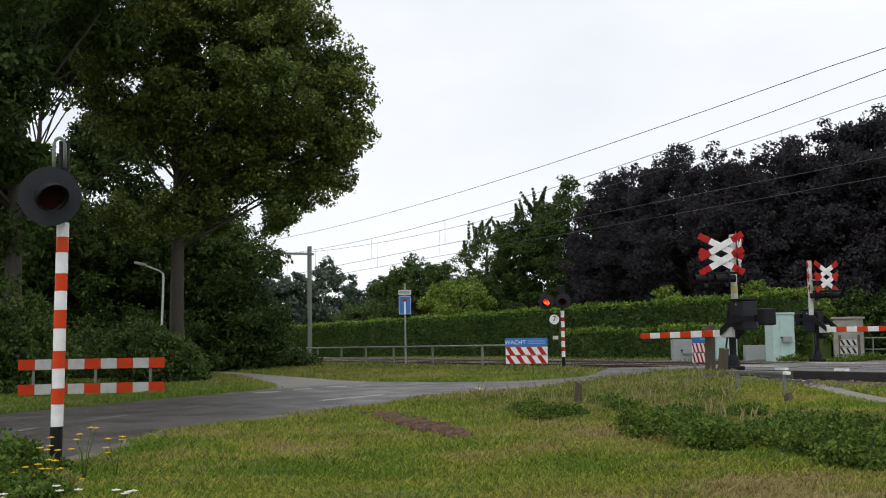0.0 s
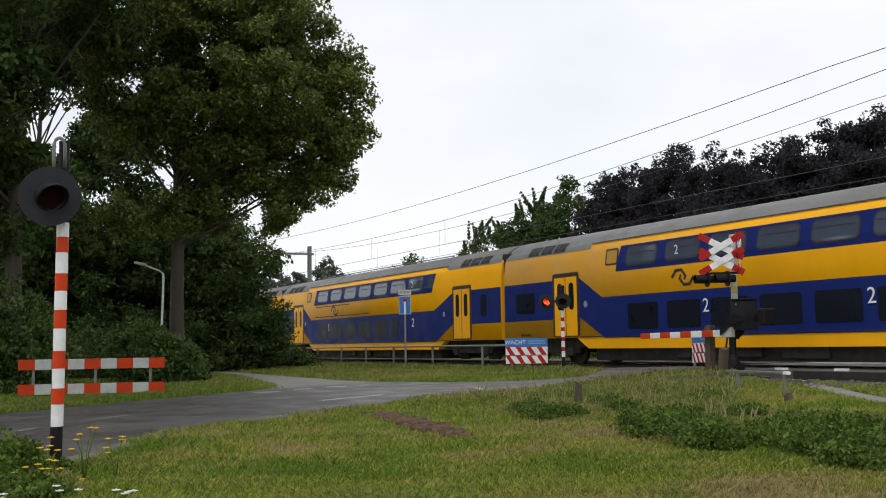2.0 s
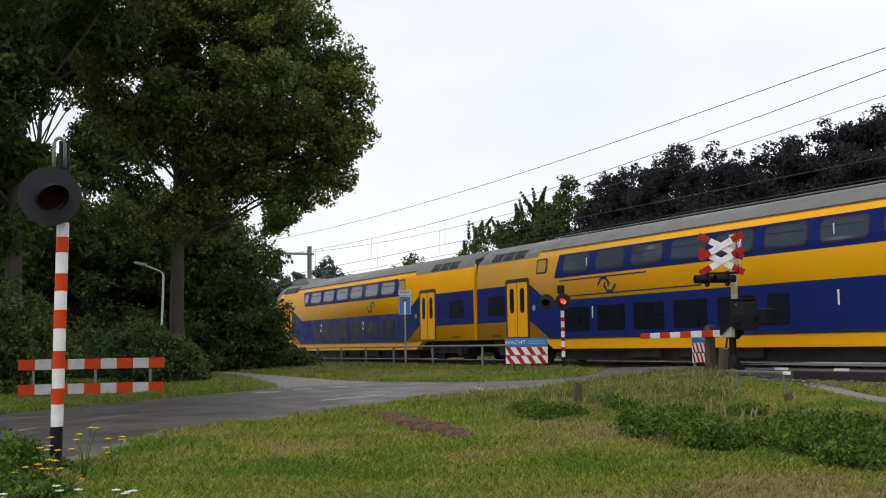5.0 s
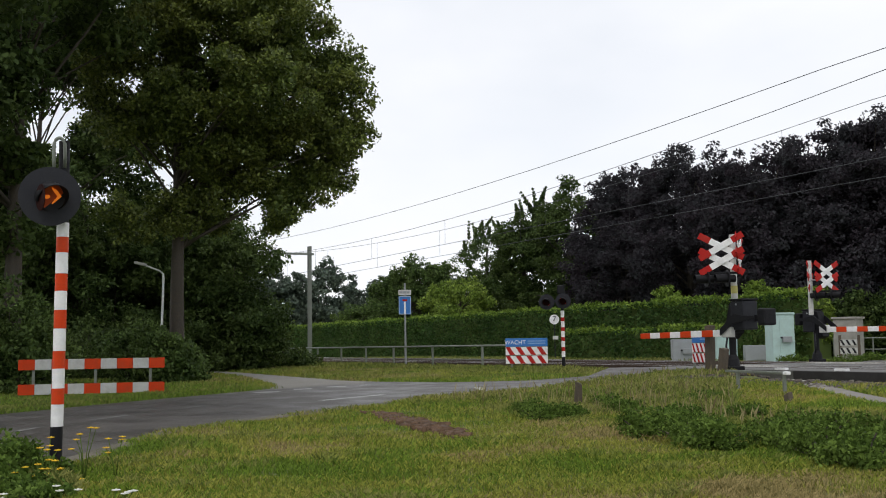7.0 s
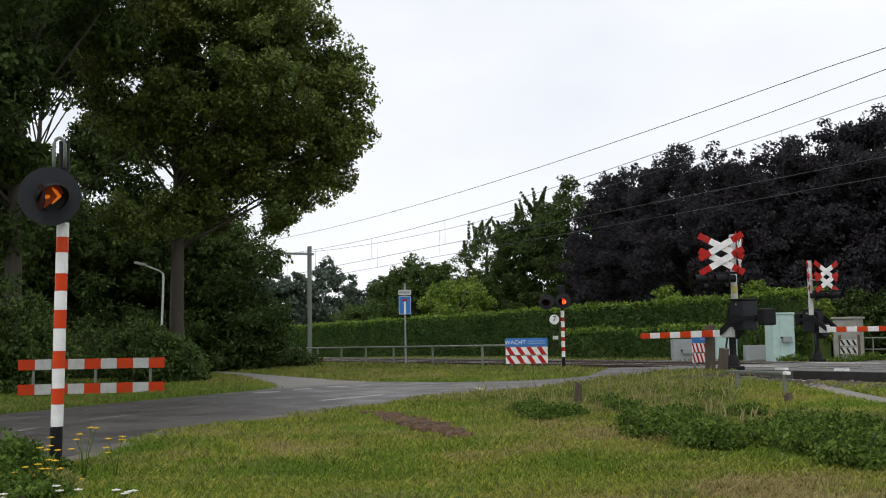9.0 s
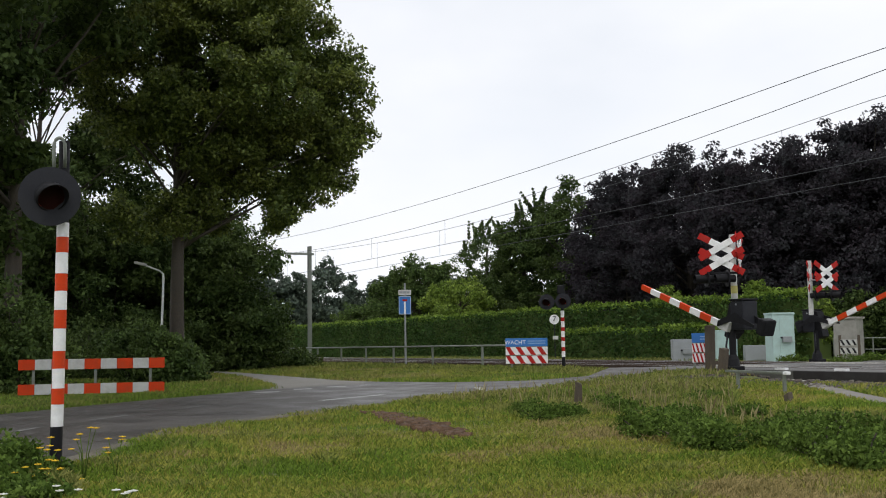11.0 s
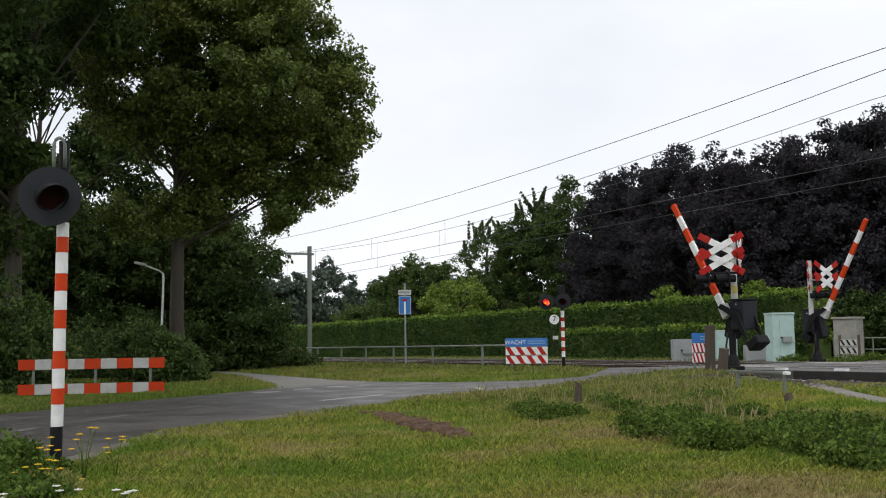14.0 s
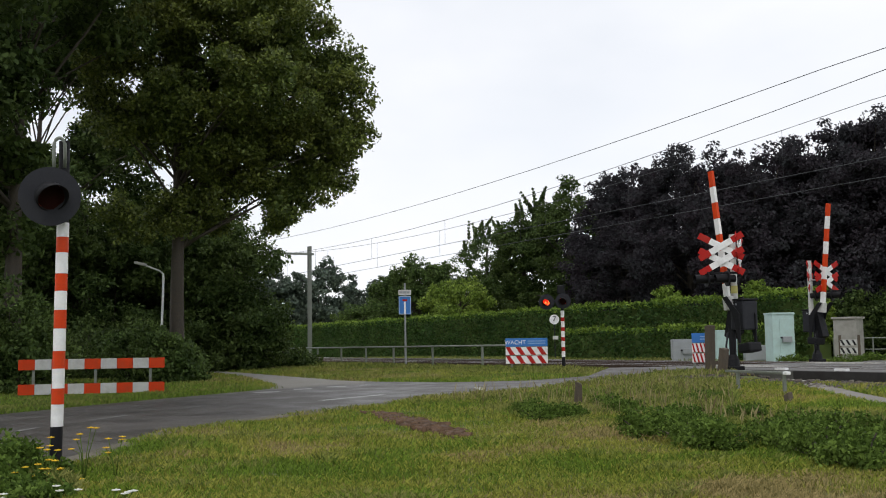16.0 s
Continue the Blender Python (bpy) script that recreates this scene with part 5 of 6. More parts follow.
def barrier(p, flip, mast_off, cross_at, side_at):
    """A half barrier: drive box, pale mast with two double crosses, lamps; the boom is built beside it."""
    ob = thing("barrier_machine", pose(*p), "black barrier machine with a pale mast and red-white crosses", "level crossing barrier", "crossing barriers")
    s = -1 if flip else 1
    P = Vector(p)
    mx, my = mast_off
    bm = bmesh.new()
    cyl(bm, 0.19, 0.15, 0.26, pose(0, 0, 0), 14)
    cyl(bm, 0.15, 0.09, 0.12, pose(0, 0, 0.26), 14)
    cyl(bm, 0.09, 0.09, 0.7, pose(0, 0, 0.36), 14)
    box(bm, (0.4, 0.4, 0.1), pose(0, 0, 0.04), 0.02)
    part("pedestal", bm, BLACK, ob, "black cast pedestal")
    part("drive_box", boxed((0.46, 0.5, 0.74), pose(0.28 * s, 0.16, 1.38), 0.04), DARKGREY, ob, "dark grey drive housing")
    bm = bmesh.new()
    prism(bm, [(-s * 0.08, 1.7), (s * 0.12, 1.7), (s * 0.12, 0.95), (-s * 0.1, 0.78), (-s * 0.3, 0.86)][::s], pose(0, 0.3, 0, 90), 0.3)
    part("motor_cover", bm, BLACK, ob, "black tapered motor cover")
    part("cable_duct", tube(bmesh.new(), [(-s * 0.05, -0.1, 0.95), (-s * 0.09, -0.14, 0.6), (-s * 0.03, -0.12, 0.3)], 0.025, None, 8), DARKGREY, ob, "bent grey cable duct")
    part("hatch_bolt", cyled(0.025, 0.025, 0.02, pose(0.28 * s, -0.09, 1.66, 90), 8), ZINC, ob)
    part("drive_lid", boxed((0.49, 0.53, 0.05), pose(0.28 * s, 0.16, 1.78), 0.015), BLACK, ob)
    part("mast", cyled(0.085, 0.08, 1.88, pose(mx, my, 1.6), 18), DULLWHITE, ob, "pale grey mast")
    if not flip:
        part("mast_collar", cyled(0.087, 0.087, 0.2, pose(mx, my, 1.95), 18), mat("yellow_collar", (0.5, 0.46, 0.14), 0.6), ob, "yellow mast collar")
    f = facing(p[0], p[1])
    c = Vector(cross_at) - P
    cross_arms(ob, pose(*c, 0, 0, f + (48 if flip else 0)))
    d = Vector(side_at) - P
    cross_arms(ob, pose(*d, 0, 0, f + 82), 0.58)
    part("cross_bracket", boxed((0.5, 0.04, 0.05), pose((c.x + mx) / 2, (c.y + my) / 2, c.z + 0.1, 0, 0, f), 0.01), ZINC, ob)
    q0 = pose(c.x, c.y, c.z - 0.42, 0, 0, f)
    part("lamp_arm", boxed((0.95, 0.05, 0.06), q0 @ pose(0, 0.05, 0.12), 0.01), BLACK, ob)
    for dx in (-0.36, 0.14):
        q = q0 @ pose(dx, 0.05, -0.02, 0, 0, -s * 68)
        bm = bmesh.new()
        cyl(bm, 0.2, 0.2, 0.03, q @ pose(0, 0, 0, 90), 24)
        cyl(bm, 0.1, 0.09, 0.18, q @ pose(0, 0.18, 0, 90), 16)
        cyl(bm, 0.11, 0.11, 0.32, q @ pose(0, -0.02, 0, 90), 16, caps=False)
        part("lamp_unit", bm, BLACK, ob, "black hooded lamp unit seen from the side")
    return ob


def boom(p, flip):
    """The moving arm: striped boom ahead of the pivot, yoke and counterweight behind it."""
    ob = thing("barrier_boom", pose(*p), "red and white striped barrier boom with black counterweight", "barrier boom", "crossing booms")
    s = 1 if flip else -1
    L0, n, seg = 0.55, 8, 0.43
    for k in range(n):
        w0 = 0.18 - 0.004 * k
        part("boom_section", boxed((seg - 0.002, 0.09, w0), pose(s * (L0 + seg * (k + 0.5)), 0, BOOM_DROP), 0.012), (WHITE, ORANGE)[k % 2], ob, "orange-red section" if k % 2 else "white section")
    part("boom_clamp", boxed((0.34, 0.16, 0.26), pose(s * 0.45, 0, BOOM_DROP + 0.02), 0.02), DULLWHITE, ob, "pale boom clamp")
    for y in (-0.1, 0.44):
        bm = bmesh.new()
        prism(bm, [(s * 0.62, BOOM_DROP - 0.06), (s * 0.62, BOOM_DROP + 0.1), (s * 0.1, 0.13), (-s * 0.2, 0.08), (-s * 0.62, 0.04), (-s * 0.62, -0.03), (-s * 0.1, -0.08), (s * 0.2, -0.14)], pose(0, y, 0, 90), 0.03)
        part("yoke", bm, BLACK, ob, "black steel yoke arm")
    part("counterweight", boxed((0.24, 0.42, 0.42), pose(-s * 0.74, 0.18, 0.02), 0.05), BLACK, ob, "black counterweight block")
    return ob


def cabinet(name, p, w, d, h, material, turn, label, lid=True, handle=True):
    ob = thing(name, pose(*p, 0, 0, facing(p[0], p[1], turn)), label, "relay cabinet")
    part("body", boxed((w, d, h), pose(0, 0, h / 2), 0.02), material, ob)
    part("door", boxed((w * 0.62, 0.015, h * 0.86), pose(w * 0.14, -d / 2 - 0.008, h * 0.49), 0.006), material, ob, "cabinet door")
    if lid:
        part("lid", boxed((w * 1.05, d * 1.08, 0.07), pose(0, 0, h + 0.03), 0.02), material, ob)
        part("plinth", boxed((w * 0.98, d * 0.95, 0.14), pose(0, 0, -0.03), 0.01), DARKGREY, ob, "dark plinth")
    if handle:
        part("lock_box", boxed((0.36, 0.1, 0.22), pose(w * 0.12, -d / 2 - 0.06, h * 0.48), 0.012), GREYBOX, ob, "grey lock box")
        part("handle", cyled(0.035, 0.035, 0.08, pose(-w * 0.12, -d / 2, h * 0.52, 90), 12), DARKGREY, ob)
    return ob


def wooden_post(p, h, r, tilt, label="weathered wooden post in the grass"):
    ob = thing("wooden_post", pose(p[0], p[1], p[2] - 0.05, tilt[0], tilt[1], 0), label, "post", "wooden posts")
    bm = boxed((2 * r, 2 * r, h + 0.1), pose(0, 0, (h + 0.1) / 2), r * 0.25)
    for v in bm.verts:
        v.co.x += 0.012 * noise.noise(v.co * 9); v.co.y += 0.012 * noise.noise(v.co * 9 + Vector((5, 0, 0)))
        if v.co.z > h:
            v.co.z += 0.06 * noise.noise(v.co * 14)
    part("timber", bm, WOOD, ob)
    return ob


def low_rail():
    a, b = Vector((-14.59, 13.39, 0.19)), Vector((-12.75, 12.99, 0.2))
    c = (a + b) / 2
    d = b - a
    L = d.length
    ob = thing("low_rail", pose(c.x, c.y, -0.16, 0, 0, math.degrees(math.atan2(d.y, d.x))), "low grey steel rail on short legs beside the path", "rail")
    z = c.z + 0.16
    part("bar", boxed((L, 0.08, 0.045), pose(0, 0, z), 0.01), OLDPOLE, ob)
    part("end_cap", boxed((0.1, 0.09, 0.055), pose(L / 2, 0, z), 0.01), WHITE, ob, "white end cap")
    for x in (-L * 0.3, L * 0.46):
        part("leg", boxed((0.05, 0.05, z), pose(x, 0, z / 2), 0.005), OLDPOLE, ob)


def concrete_box():
    p = (*(-28.47, 32.31, 0.37)[:2], -0.12)
    ob = thing("concrete_housing", pose(*p, 0, 0, facing(p[0], p[1], -20)), "weathered concrete equipment housing with a flat lid", "housing")
    part("body", boxed((0.86, 0.8, 1.62), pose(0, 0, 0.81), 0.02), CONCRETE, ob)
    part("lid", boxed((0.98, 0.9, 0.08), pose(0, 0, 1.65), 0.015), CONCRETE, ob, "thin concrete lid")
    q = (*(-27.77, 31.49, 0.36)[:2], -0.12)
    ob = thing("chevron_board", pose(*q, 0, 0, facing(q[0], q[1])), "small black and white chevron board on posts", "sign board")
    for x in (-0.3, 0.36):
        part("post", boxed((0.1, 0.08, 1.0), pose(x, 0.06, 0.5), 0.01), WOOD, ob)
    for z in (0.42, 0.72):
        part("plank", boxed((0.6, 0.03, 0.22), pose(0, 0, z), 0.004), DULLWHITE, ob)
        for k in range(3):
            x = -0.2 + 0.2 * k
            part("stripe", prism(bmesh.new(), [(x - 0.1, 0.1), (x - 0.02, 0.1), (x + 0.08, -0.1), (x, -0.1)], pose(0, -0.016, z, 90), 0.004), BLACK, ob)
    a = (-29.07, 32.16, 0.83)
    ob = thing("far_railing", pose(a[0], a[1], -0.12, 0, 0, facing(a[0], a[1])), "thin grey railing beyond the far barrier", "railing")
    for x in (0, 1.4, 2.8):
        part("post", cyled(0.03, 0.03, 0.92, pose(x, 0, 0), 8), OLDPOLE, ob)
    for z in (0.88, 0.45):
        part("rail", tube(bmesh.new(), [(0, 0, z), (3.2, 0, z)], 0.022, None, 8), OLDPOLE, ob)


def catenary():
    ob = thing("catenary_portal", pose(-79.2, 24.3, -0.1), "grey steel overhead line portal across the tracks", "overhead line mast")
    for y in (5.0, -5.2):
        bm = bmesh.new()
        for dx in (-0.14, 0.14):
            box(bm, (0.03, 0.26, 8.9), pose(dx, y, 4.45))
        box(bm, (0.28, 0.02, 8.9), pose(0, y, 4.45))
        part("column", bm, OLDPOLE, ob, "green-grey steel column")
    part("beam", boxed((0.2, 10.9, 0.16), pose(0, -0.1, 8.28), 0.01), OLDPOLE, ob, "horizontal steel beam")
    for y in (TRACK - 24.3, TRACK_2 - 24.3):
        part("dropper_frame", tube(bmesh.new(), [(0, y + 0.5, 8.25), (0, y + 0.5, 5.9), (0, y - 0.1, 5.75)], 0.03, None, 6), OLDPOLE, ob)
        part("insulator", cyled(0.07, 0.07, 0.35, pose(0, y, 7.85), 10), DARKGREY, ob, "brown insulator")
    wires = []
    for nm, y, zc, za, low in (("contact_wire", TRACK, 5.35, 0.0, 0), ("messenger_wire", TRACK, 6.42, 1.25, -48), ("contact_wire", TRACK_2, 5.6, 0.0, 0), ("messenger_wire", TRACK_2, 7.0, 1.25, -50), ("feeder_wire", 24.3, 8.15, 0.75, -50)):
        def zz(x, zc=zc, za=za, low=low):
            u = ((x - low + 31) % 62) - 31
            return zc + za * (u / 31) ** 2
        w = tagged(new(nm), "thin dark overhead wire above the tracks", "overhead wire", "overhead wires")
        bm = bmesh.new()
        tube(bm, [(x, y, zz(x)) for x in np.arange(-170, 40, 4.0)], 0.011 if "feed" not in nm else 0.013, None, 5)
        part("cable", bm, WIRE, w)
        if "mess" in nm:
            x = -160.0
            while x < 30:
                part("dropper", tube(bmesh.new(), [(x, y, zz(x)), (x, y, 5.36 if y == TRACK else 5.6)], 0.006, None, 4), WIRE, w)
                x += 8.4


def road_marks():
    def stripe(a, b, w):
        a, b = Vector(a), Vector(b)
        d = (b - a).normalized()
        n = Vector((-d.y, d.x)) * w / 2
        bm = bmesh.new()
        N = 6
        rows = []
        for k in range(N + 1):
            q = a.lerp(b, k / N)
            rows.append([bm.verts.new((*(q + e), road_top(*(q + e)) + 0.006)) for e in (-n, n)])
        for r, s in zip(rows, rows[1:]):
            bm.faces.new((r[0], r[1], s[1], s[0]))
        bmesh.ops.recalc_face_normals(bm, faces=bm.faces)
        tagged(part("road_marking", bm, ROADPAINT if w > 0.13 else WORNPAINT), "worn white road marking", "road marking", kind="structure")
    for p, q, w in ROAD_MARKS:
        stripe(p, q, w)


def road_top(x, y):
    best = None
    for i in range(len(ROAD_R) - 1):
        poly = [ROAD_R[i], ROAD_R[i + 1], ROAD_L[i + 1], ROAD_L[i]]
        if in_poly(x, y, poly):
            best = i
    if best is None:
        return road_z(y) + 0.014
    a, b, c, d = ROAD_R[best], ROAD_R[best + 1], ROAD_L[best + 1], ROAD_L[best]
    lo, hi = 0.0, 1.0
    f = 0.5
    for _ in range(12):
        f = (lo + hi) / 2
        p, q = Vector(a).lerp(Vector(b), f), Vector(d).lerp(Vector(c), f)
        if (q - p).cross(Vector((x, y)) - p) * (q - p).cross(Vector(b) - Vector(a)) > 0:
            lo = f
        else:
            hi = f
    p, q = Vector(a).lerp(Vector(b), f), Vector(d).lerp(Vector(c), f)
    g = min(1, max(0, (Vector((x, y)) - p).length / (q - p).length))
    za, zb = road_z(p.y), road_z(q.y)
    return za + (zb - za) * g + 0.012 + 0.03 * math.sin(math.pi * g)


ROAD_MARKS = [((-14.72, 1.43, -0.33)[:2], (-15.19, 1.75, -0.33)[:2], 0.12), ((-16.11, 2.6, -0.31)[:2], (-16.76, 3.25, -0.3)[:2], 0.12), ((-17.79, 4.38, -0.29)[:2], (-18.11, 4.8, -0.28)[:2], 0.12), ((-17, 5.22, -0.28)[:2], (-17.16, 5.76, -0.27)[:2], 0.1),
              ((-22.36, 7.05, -0.25)[:2], (-21.92, 7.35, -0.25)[:2], 0.4), ((-22.81, 8.05, -0.24)[:2], (-22.64, 8.42, -0.23)[:2], 0.4), ((-23.1, 8.96, -0.23)[:2], (-22.91, 9.36, -0.22)[:2], 0.4), ((-23.1, 9.81, -0.21)[:2], (-23.14, 10.08, -0.21)[:2], 0.3),
              ((-17.88, 6.82, -0.26)[:2], (-18.72, 8.43, -0.23)[:2], 0.16), ((-19.5, 10.95, -0.2)[:2], (-18.16, 10.38, -0.21)[:2], 0.15), ((-19.38, 11.03, -0.2)[:2], (-18.35, 11.44, -0.19)[:2], 0.12), ((-19.26, 8.94, -0.23)[:2], (-19.63, 9.63, -0.22)[:2], 0.1)]

build_near_signal()
build_far_signal()
round_sign((*(-43.52, 28.9, -0.15)[:2], -0.12), "7")
wacht_board((*(-28.24, 17.68, -0.1)[:2], -0.1), 0)
wacht_board((*(-22.28, 19.52, -0.04)[:2], -0.06), 0, 0.42, False)
dead_end_sign()
guard_fence()
street_lamp()
fence()
BOOM_DROP = -0.35
PIVOT = (-20.12, 18.98, 1.29)
PIVOT_2 = (-26.12, 28.0, 1.42)
barrier((-20.55, 19.1, 0.0), False, (0.06, 0.07), (-20.24, 18.55, 2.75), (-20.25, 19.17, 2.76))
barrier((-26.17, 28.13, -0.02), True, (-0.1, -0.08), (-25.71, 28.25, 2.68), (-26.19, 27.98, 2.7))
BOOM = boom(PIVOT, False)
BOOM_2 = boom(PIVOT_2, True)
cabinet("relay_cabinet", (*(-28.92, 29.2, -0.08)[:2], -0.1), 0.86, 0.66, 1.78, MINT, 25, "pale mint green relay cabinet with a lock box")
cabinet("relay_cabinet", (*(-32.29, 29.6, 0.05)[:2], -0.1), 0.85, 0.5, 1.2, MINT, 20, "small pale mint green relay cabinet behind the barrier", True, False)
cabinet("relay_cabinet", (*(-34.36, 29.2, -0.21)[:2], -0.12), 0.95, 0.5, 0.95, GREYBOX, 10, "low light grey steel cabinet beside the track", False, True)
cabinet("relay_cabinet", (*(-30.81, 29.8, -0.1)[:2], -0.05), 0.88, 0.5, 0.6, GREYBOX, 10, "low grey equipment box on a dark plinth", False, False)
wooden_post((-21.56, 19.22, -0.1), 1.2, 0.1, (0, 2))
wooden_post((-19.9, 18.1, -0.1), 0.62, 0.09, (0, 10))
wooden_post((-12.72, 8.81, -0.23), 0.36, 0.042, (2, 9))
wooden_post((-11.34, 11.58, -0.21), 0.13, 0.05, (0, -6))
low_rail()
concrete_box()
catenary()
road_marks()
# ---- grass, weeds, flowers ----
def poly_mask(x, y, poly):
    inside = np.zeros(len(x), bool)
    n = len(poly)
    for i in range(n):
        (x1, y1), (x2, y2) = poly[i], poly[(i + 1) % n]
        if y1 == y2:
            continue
        hit = ((y1 > y) != (y2 > y)) & (x < (x2 - x1) * (y - y1) / (y2 - y1) + x1)
        inside ^= hit
    return inside


def blades(P, height, width, rng, bend=0.45):
    """Bent grass blades of two quads' width, one blade a triangle pair."""
    n = len(P)
    a = rng.uniform(0, 2 * np.pi, n)
    d = np.stack([np.cos(a), np.sin(a), np.zeros(n)], 1)
    s = np.stack([-np.sin(a), np.cos(a), np.zeros(n)], 1)
    h = height[:, None]
    w = width[:, None]
    up = np.array([0, 0, 1.0])
    lean = rng.uniform(0.1, 1, (n, 1)) * bend
    V = np.stack([P - s * w / 2, P + s * w / 2, P + up * h * 0.6 + d * h * lean * 0.35 + s * w * 0.3, P + up * h * (1 - lean * 0.35) + d * h * lean], 1).reshape(-1, 3)
    return V, np.arange(n * 4).reshape(-1, 4)


def ground_np(x, y):
    z = -0.35 + 0.0139 * np.clip(y, -5, 18)
    z = np.where(y > 18.6, -0.1 - 0.25 * np.clip((y - 18.6) / 1.2, 0, 1), z)
    z = np.where((x > -19.2) & (y > 16.6) & (y < 19.9), np.minimum(z, -0.12 - 0.2 * np.clip((y - 16.6) / 1.6, 0, 1)), z)
    return np.where(y > 28.6, -0.12, z)


def patches(x, y, size, seed):
    """Smooth random values from 0 to 1 over the ground, with patches of about that size in metres."""
    grid = np.random.default_rng(seed).uniform(0, 1, (64, 64))
    u, v = x / size, y / size
    i, j = np.floor(u).astype(int), np.floor(v).astype(int)
    f, g = u - i, v - j
    f, g = f * f * (3 - 2 * f), g * g * (3 - 2 * g)
    at = lambda a, b: grid[a % 64, b % 64]
    return (at(i, j) * (1 - f) + at(i + 1, j) * f) * (1 - g) + (at(i, j + 1) * (1 - f) + at(i + 1, j + 1) * f) * g


def scatter(n, r0, r1, b0, b1, rng):
    """Points round the near ground, thinner with distance; bearings in degrees from +y towards -x."""
    r = r0 * (r1 / r0) ** rng.uniform(0, 1, n)
    b = np.radians(rng.uniform(b0, b1, n))
    x, y = -r * np.sin(b), r * np.cos(b)
    return x, y, r


PATH_L = [(-18.0, 17.55), (-14.72, 15.3), (-11.86, 13.2), (-8.87, 11.2)]
PATH_R = [(-17.75, 17.8), (-14.55, 15.65), (-11.75, 13.6), (-8.8, 11.65)]
EARTH_PATCHES = [(-12.2, 5.9, 1.7, 0.19), (-8.9, 2.7, 0.8, 0.4)]


def build_grass():
    rng = np.random.default_rng(8)
    x, y, r = scatter(520000, 5.0, 75.0, 36, 90, rng)
    keep = ~(poly_mask(x, y, ROAD_POLY) | poly_mask(x, y, SIDE)) & ((y < 19.3) | (y > 28.7)) & ~((x > CROSS[0] - .1) & (x < CROSS[1] + .1) & (y > 18) & (y < 29.7)) & (y < 33) & ~((x > -19.5) & (y > 14.9 + 1.6 * patches(x, y, 0.5, 26)) & (y < 29))
    keep &= (np.sin(x * 1.1) * np.cos(y * 1.7) + rng.normal(0, 0.7, len(x)) > -1.15)
    for cx, cy, a, b in EARTH_PATCHES:
        e = ((x - cx) * 0.98 - (y - cy) * 0.19) / a
        f = ((x - cx) * 0.19 + (y - cy) * 0.98) / b
        keep &= ~((e * e + f * f < 1) & (rng.uniform(0, 1, len(x)) < (0.5 if a > 1 else 0.4)))
    keep &= ~poly_mask(x, y, PATH_L + PATH_R[::-1])
    x, y, r = x[keep], y[keep], r[keep]
    # the ground around and behind the standing place
    x2, y2, r2 = scatter(70000, 0.4, 16.0, -180, 180, rng)
    k2 = ~poly_mask(x2, y2, ROAD_POLY) & ((r2 < 5.0) | (np.abs((np.degrees(np.arctan2(-x2, y2)) % 360) - 63) > 27)) & (r2 > 0.35)
    x, y, r = np.concatenate([x, x2[k2]]), np.concatenate([y, y2[k2]]), np.concatenate([r, r2[k2] + 12])
    right = (x > -22) & (y > 7.2 - 0.08 * (x + 15))
    verge = (y > 16.4) | (x < -19)
    lump = 0.55 * patches(x, y, 0.9, 21) + 0.45 * patches(x, y, 0.28, 22)
    lump = np.clip((lump - 0.2) / 0.6, 0, 1) ** 1.4
    h = np.where(right, 0.05 + 0.11 * lump * np.clip((y - 6.5) / 3, 0, 1), np.where(verge, np.where(y > 16.4, 0.1 + 0.08 * lump, 0.05 + 0.04 * lump), 0.02 + 0.055 * lump))
    near_signal = (np.hypot(x + 9.2, y - 0.9) < 1.2) & (x < -7.8)
    h = np.where(near_signal & (y < 1.25), 0.05 + 0.09 * lump, h)
    h = np.where((y > -0.93 * x) & (y > 9.8), np.minimum(h, 0.06), h)
    h *= rng.uniform(0.6, 1.4, len(x))
    w = np.clip(0.003 + r * 0.0005, 0.004, 0.03) * rng.uniform(0.7, 1.4, len(x))
    P = np.stack([x, y, ground_np(x, y) + 0.0], 1)
    V, F = blades(P, h + 0.025, w, rng, 0.7)
    tall = h > 0.085
    idx = np.repeat(tall, 4)
    def sub(mask, nm, m, label):
        vm = np.repeat(mask, 4)
        v = V[vm]
        o = cards(nm, v, np.arange(len(v)).reshape(-1, 4), m)
        tagged(o, label, "grass", kind="stuff")
    tone = 0.5 * patches(x, y, 1.7, 23) + 0.3 * patches(x, y, 0.5, 24) + 0.2 * patches(x, y, 5.0, 25) + rng.normal(0, 0.07, len(x))
    # Verge under the trees takes the darker blades, their shade put into the colour.
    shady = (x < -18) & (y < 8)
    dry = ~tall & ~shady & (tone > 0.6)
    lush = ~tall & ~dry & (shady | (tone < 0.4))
    sub(dry, "dry_grass", DRY_BLADE, "dry yellowish patches in the lawn")
    sub(lush, "lush_grass", LUSH_SHADED_BLADE, "darker green patches in the lawn, and verge coloured as tree-shaded")
    sub(~tall & ~dry & ~lush, "lawn_grass", GRASS_BLADE, "short mown green and straw-coloured grass")
    sub(tall, "tall_grass", TALL_BLADE, "taller uncut grass along the verges")
    # pale seed stalks in the rough grass
    x, y, r = scatter(3500, 8.5, 30, 38, 62, rng)
    k = ~poly_mask(x, y, ROAD_POLY) & (y > 8.2) & (y < 19) & (x > -22) & ~((y > -0.93 * x) & (y > 9.0))
    P = np.stack([x[k], y[k], ground_np(x[k], y[k])], 1)
    V, F = blades(P, rng.uniform(0.16, 0.32, len(P)), np.full(len(P), 0.008), rng, 0.3)
    tagged(cards("seed_stalks", V, F, STRAW), "pale dry grass stalks in the rough grass", "grass", kind="stuff")


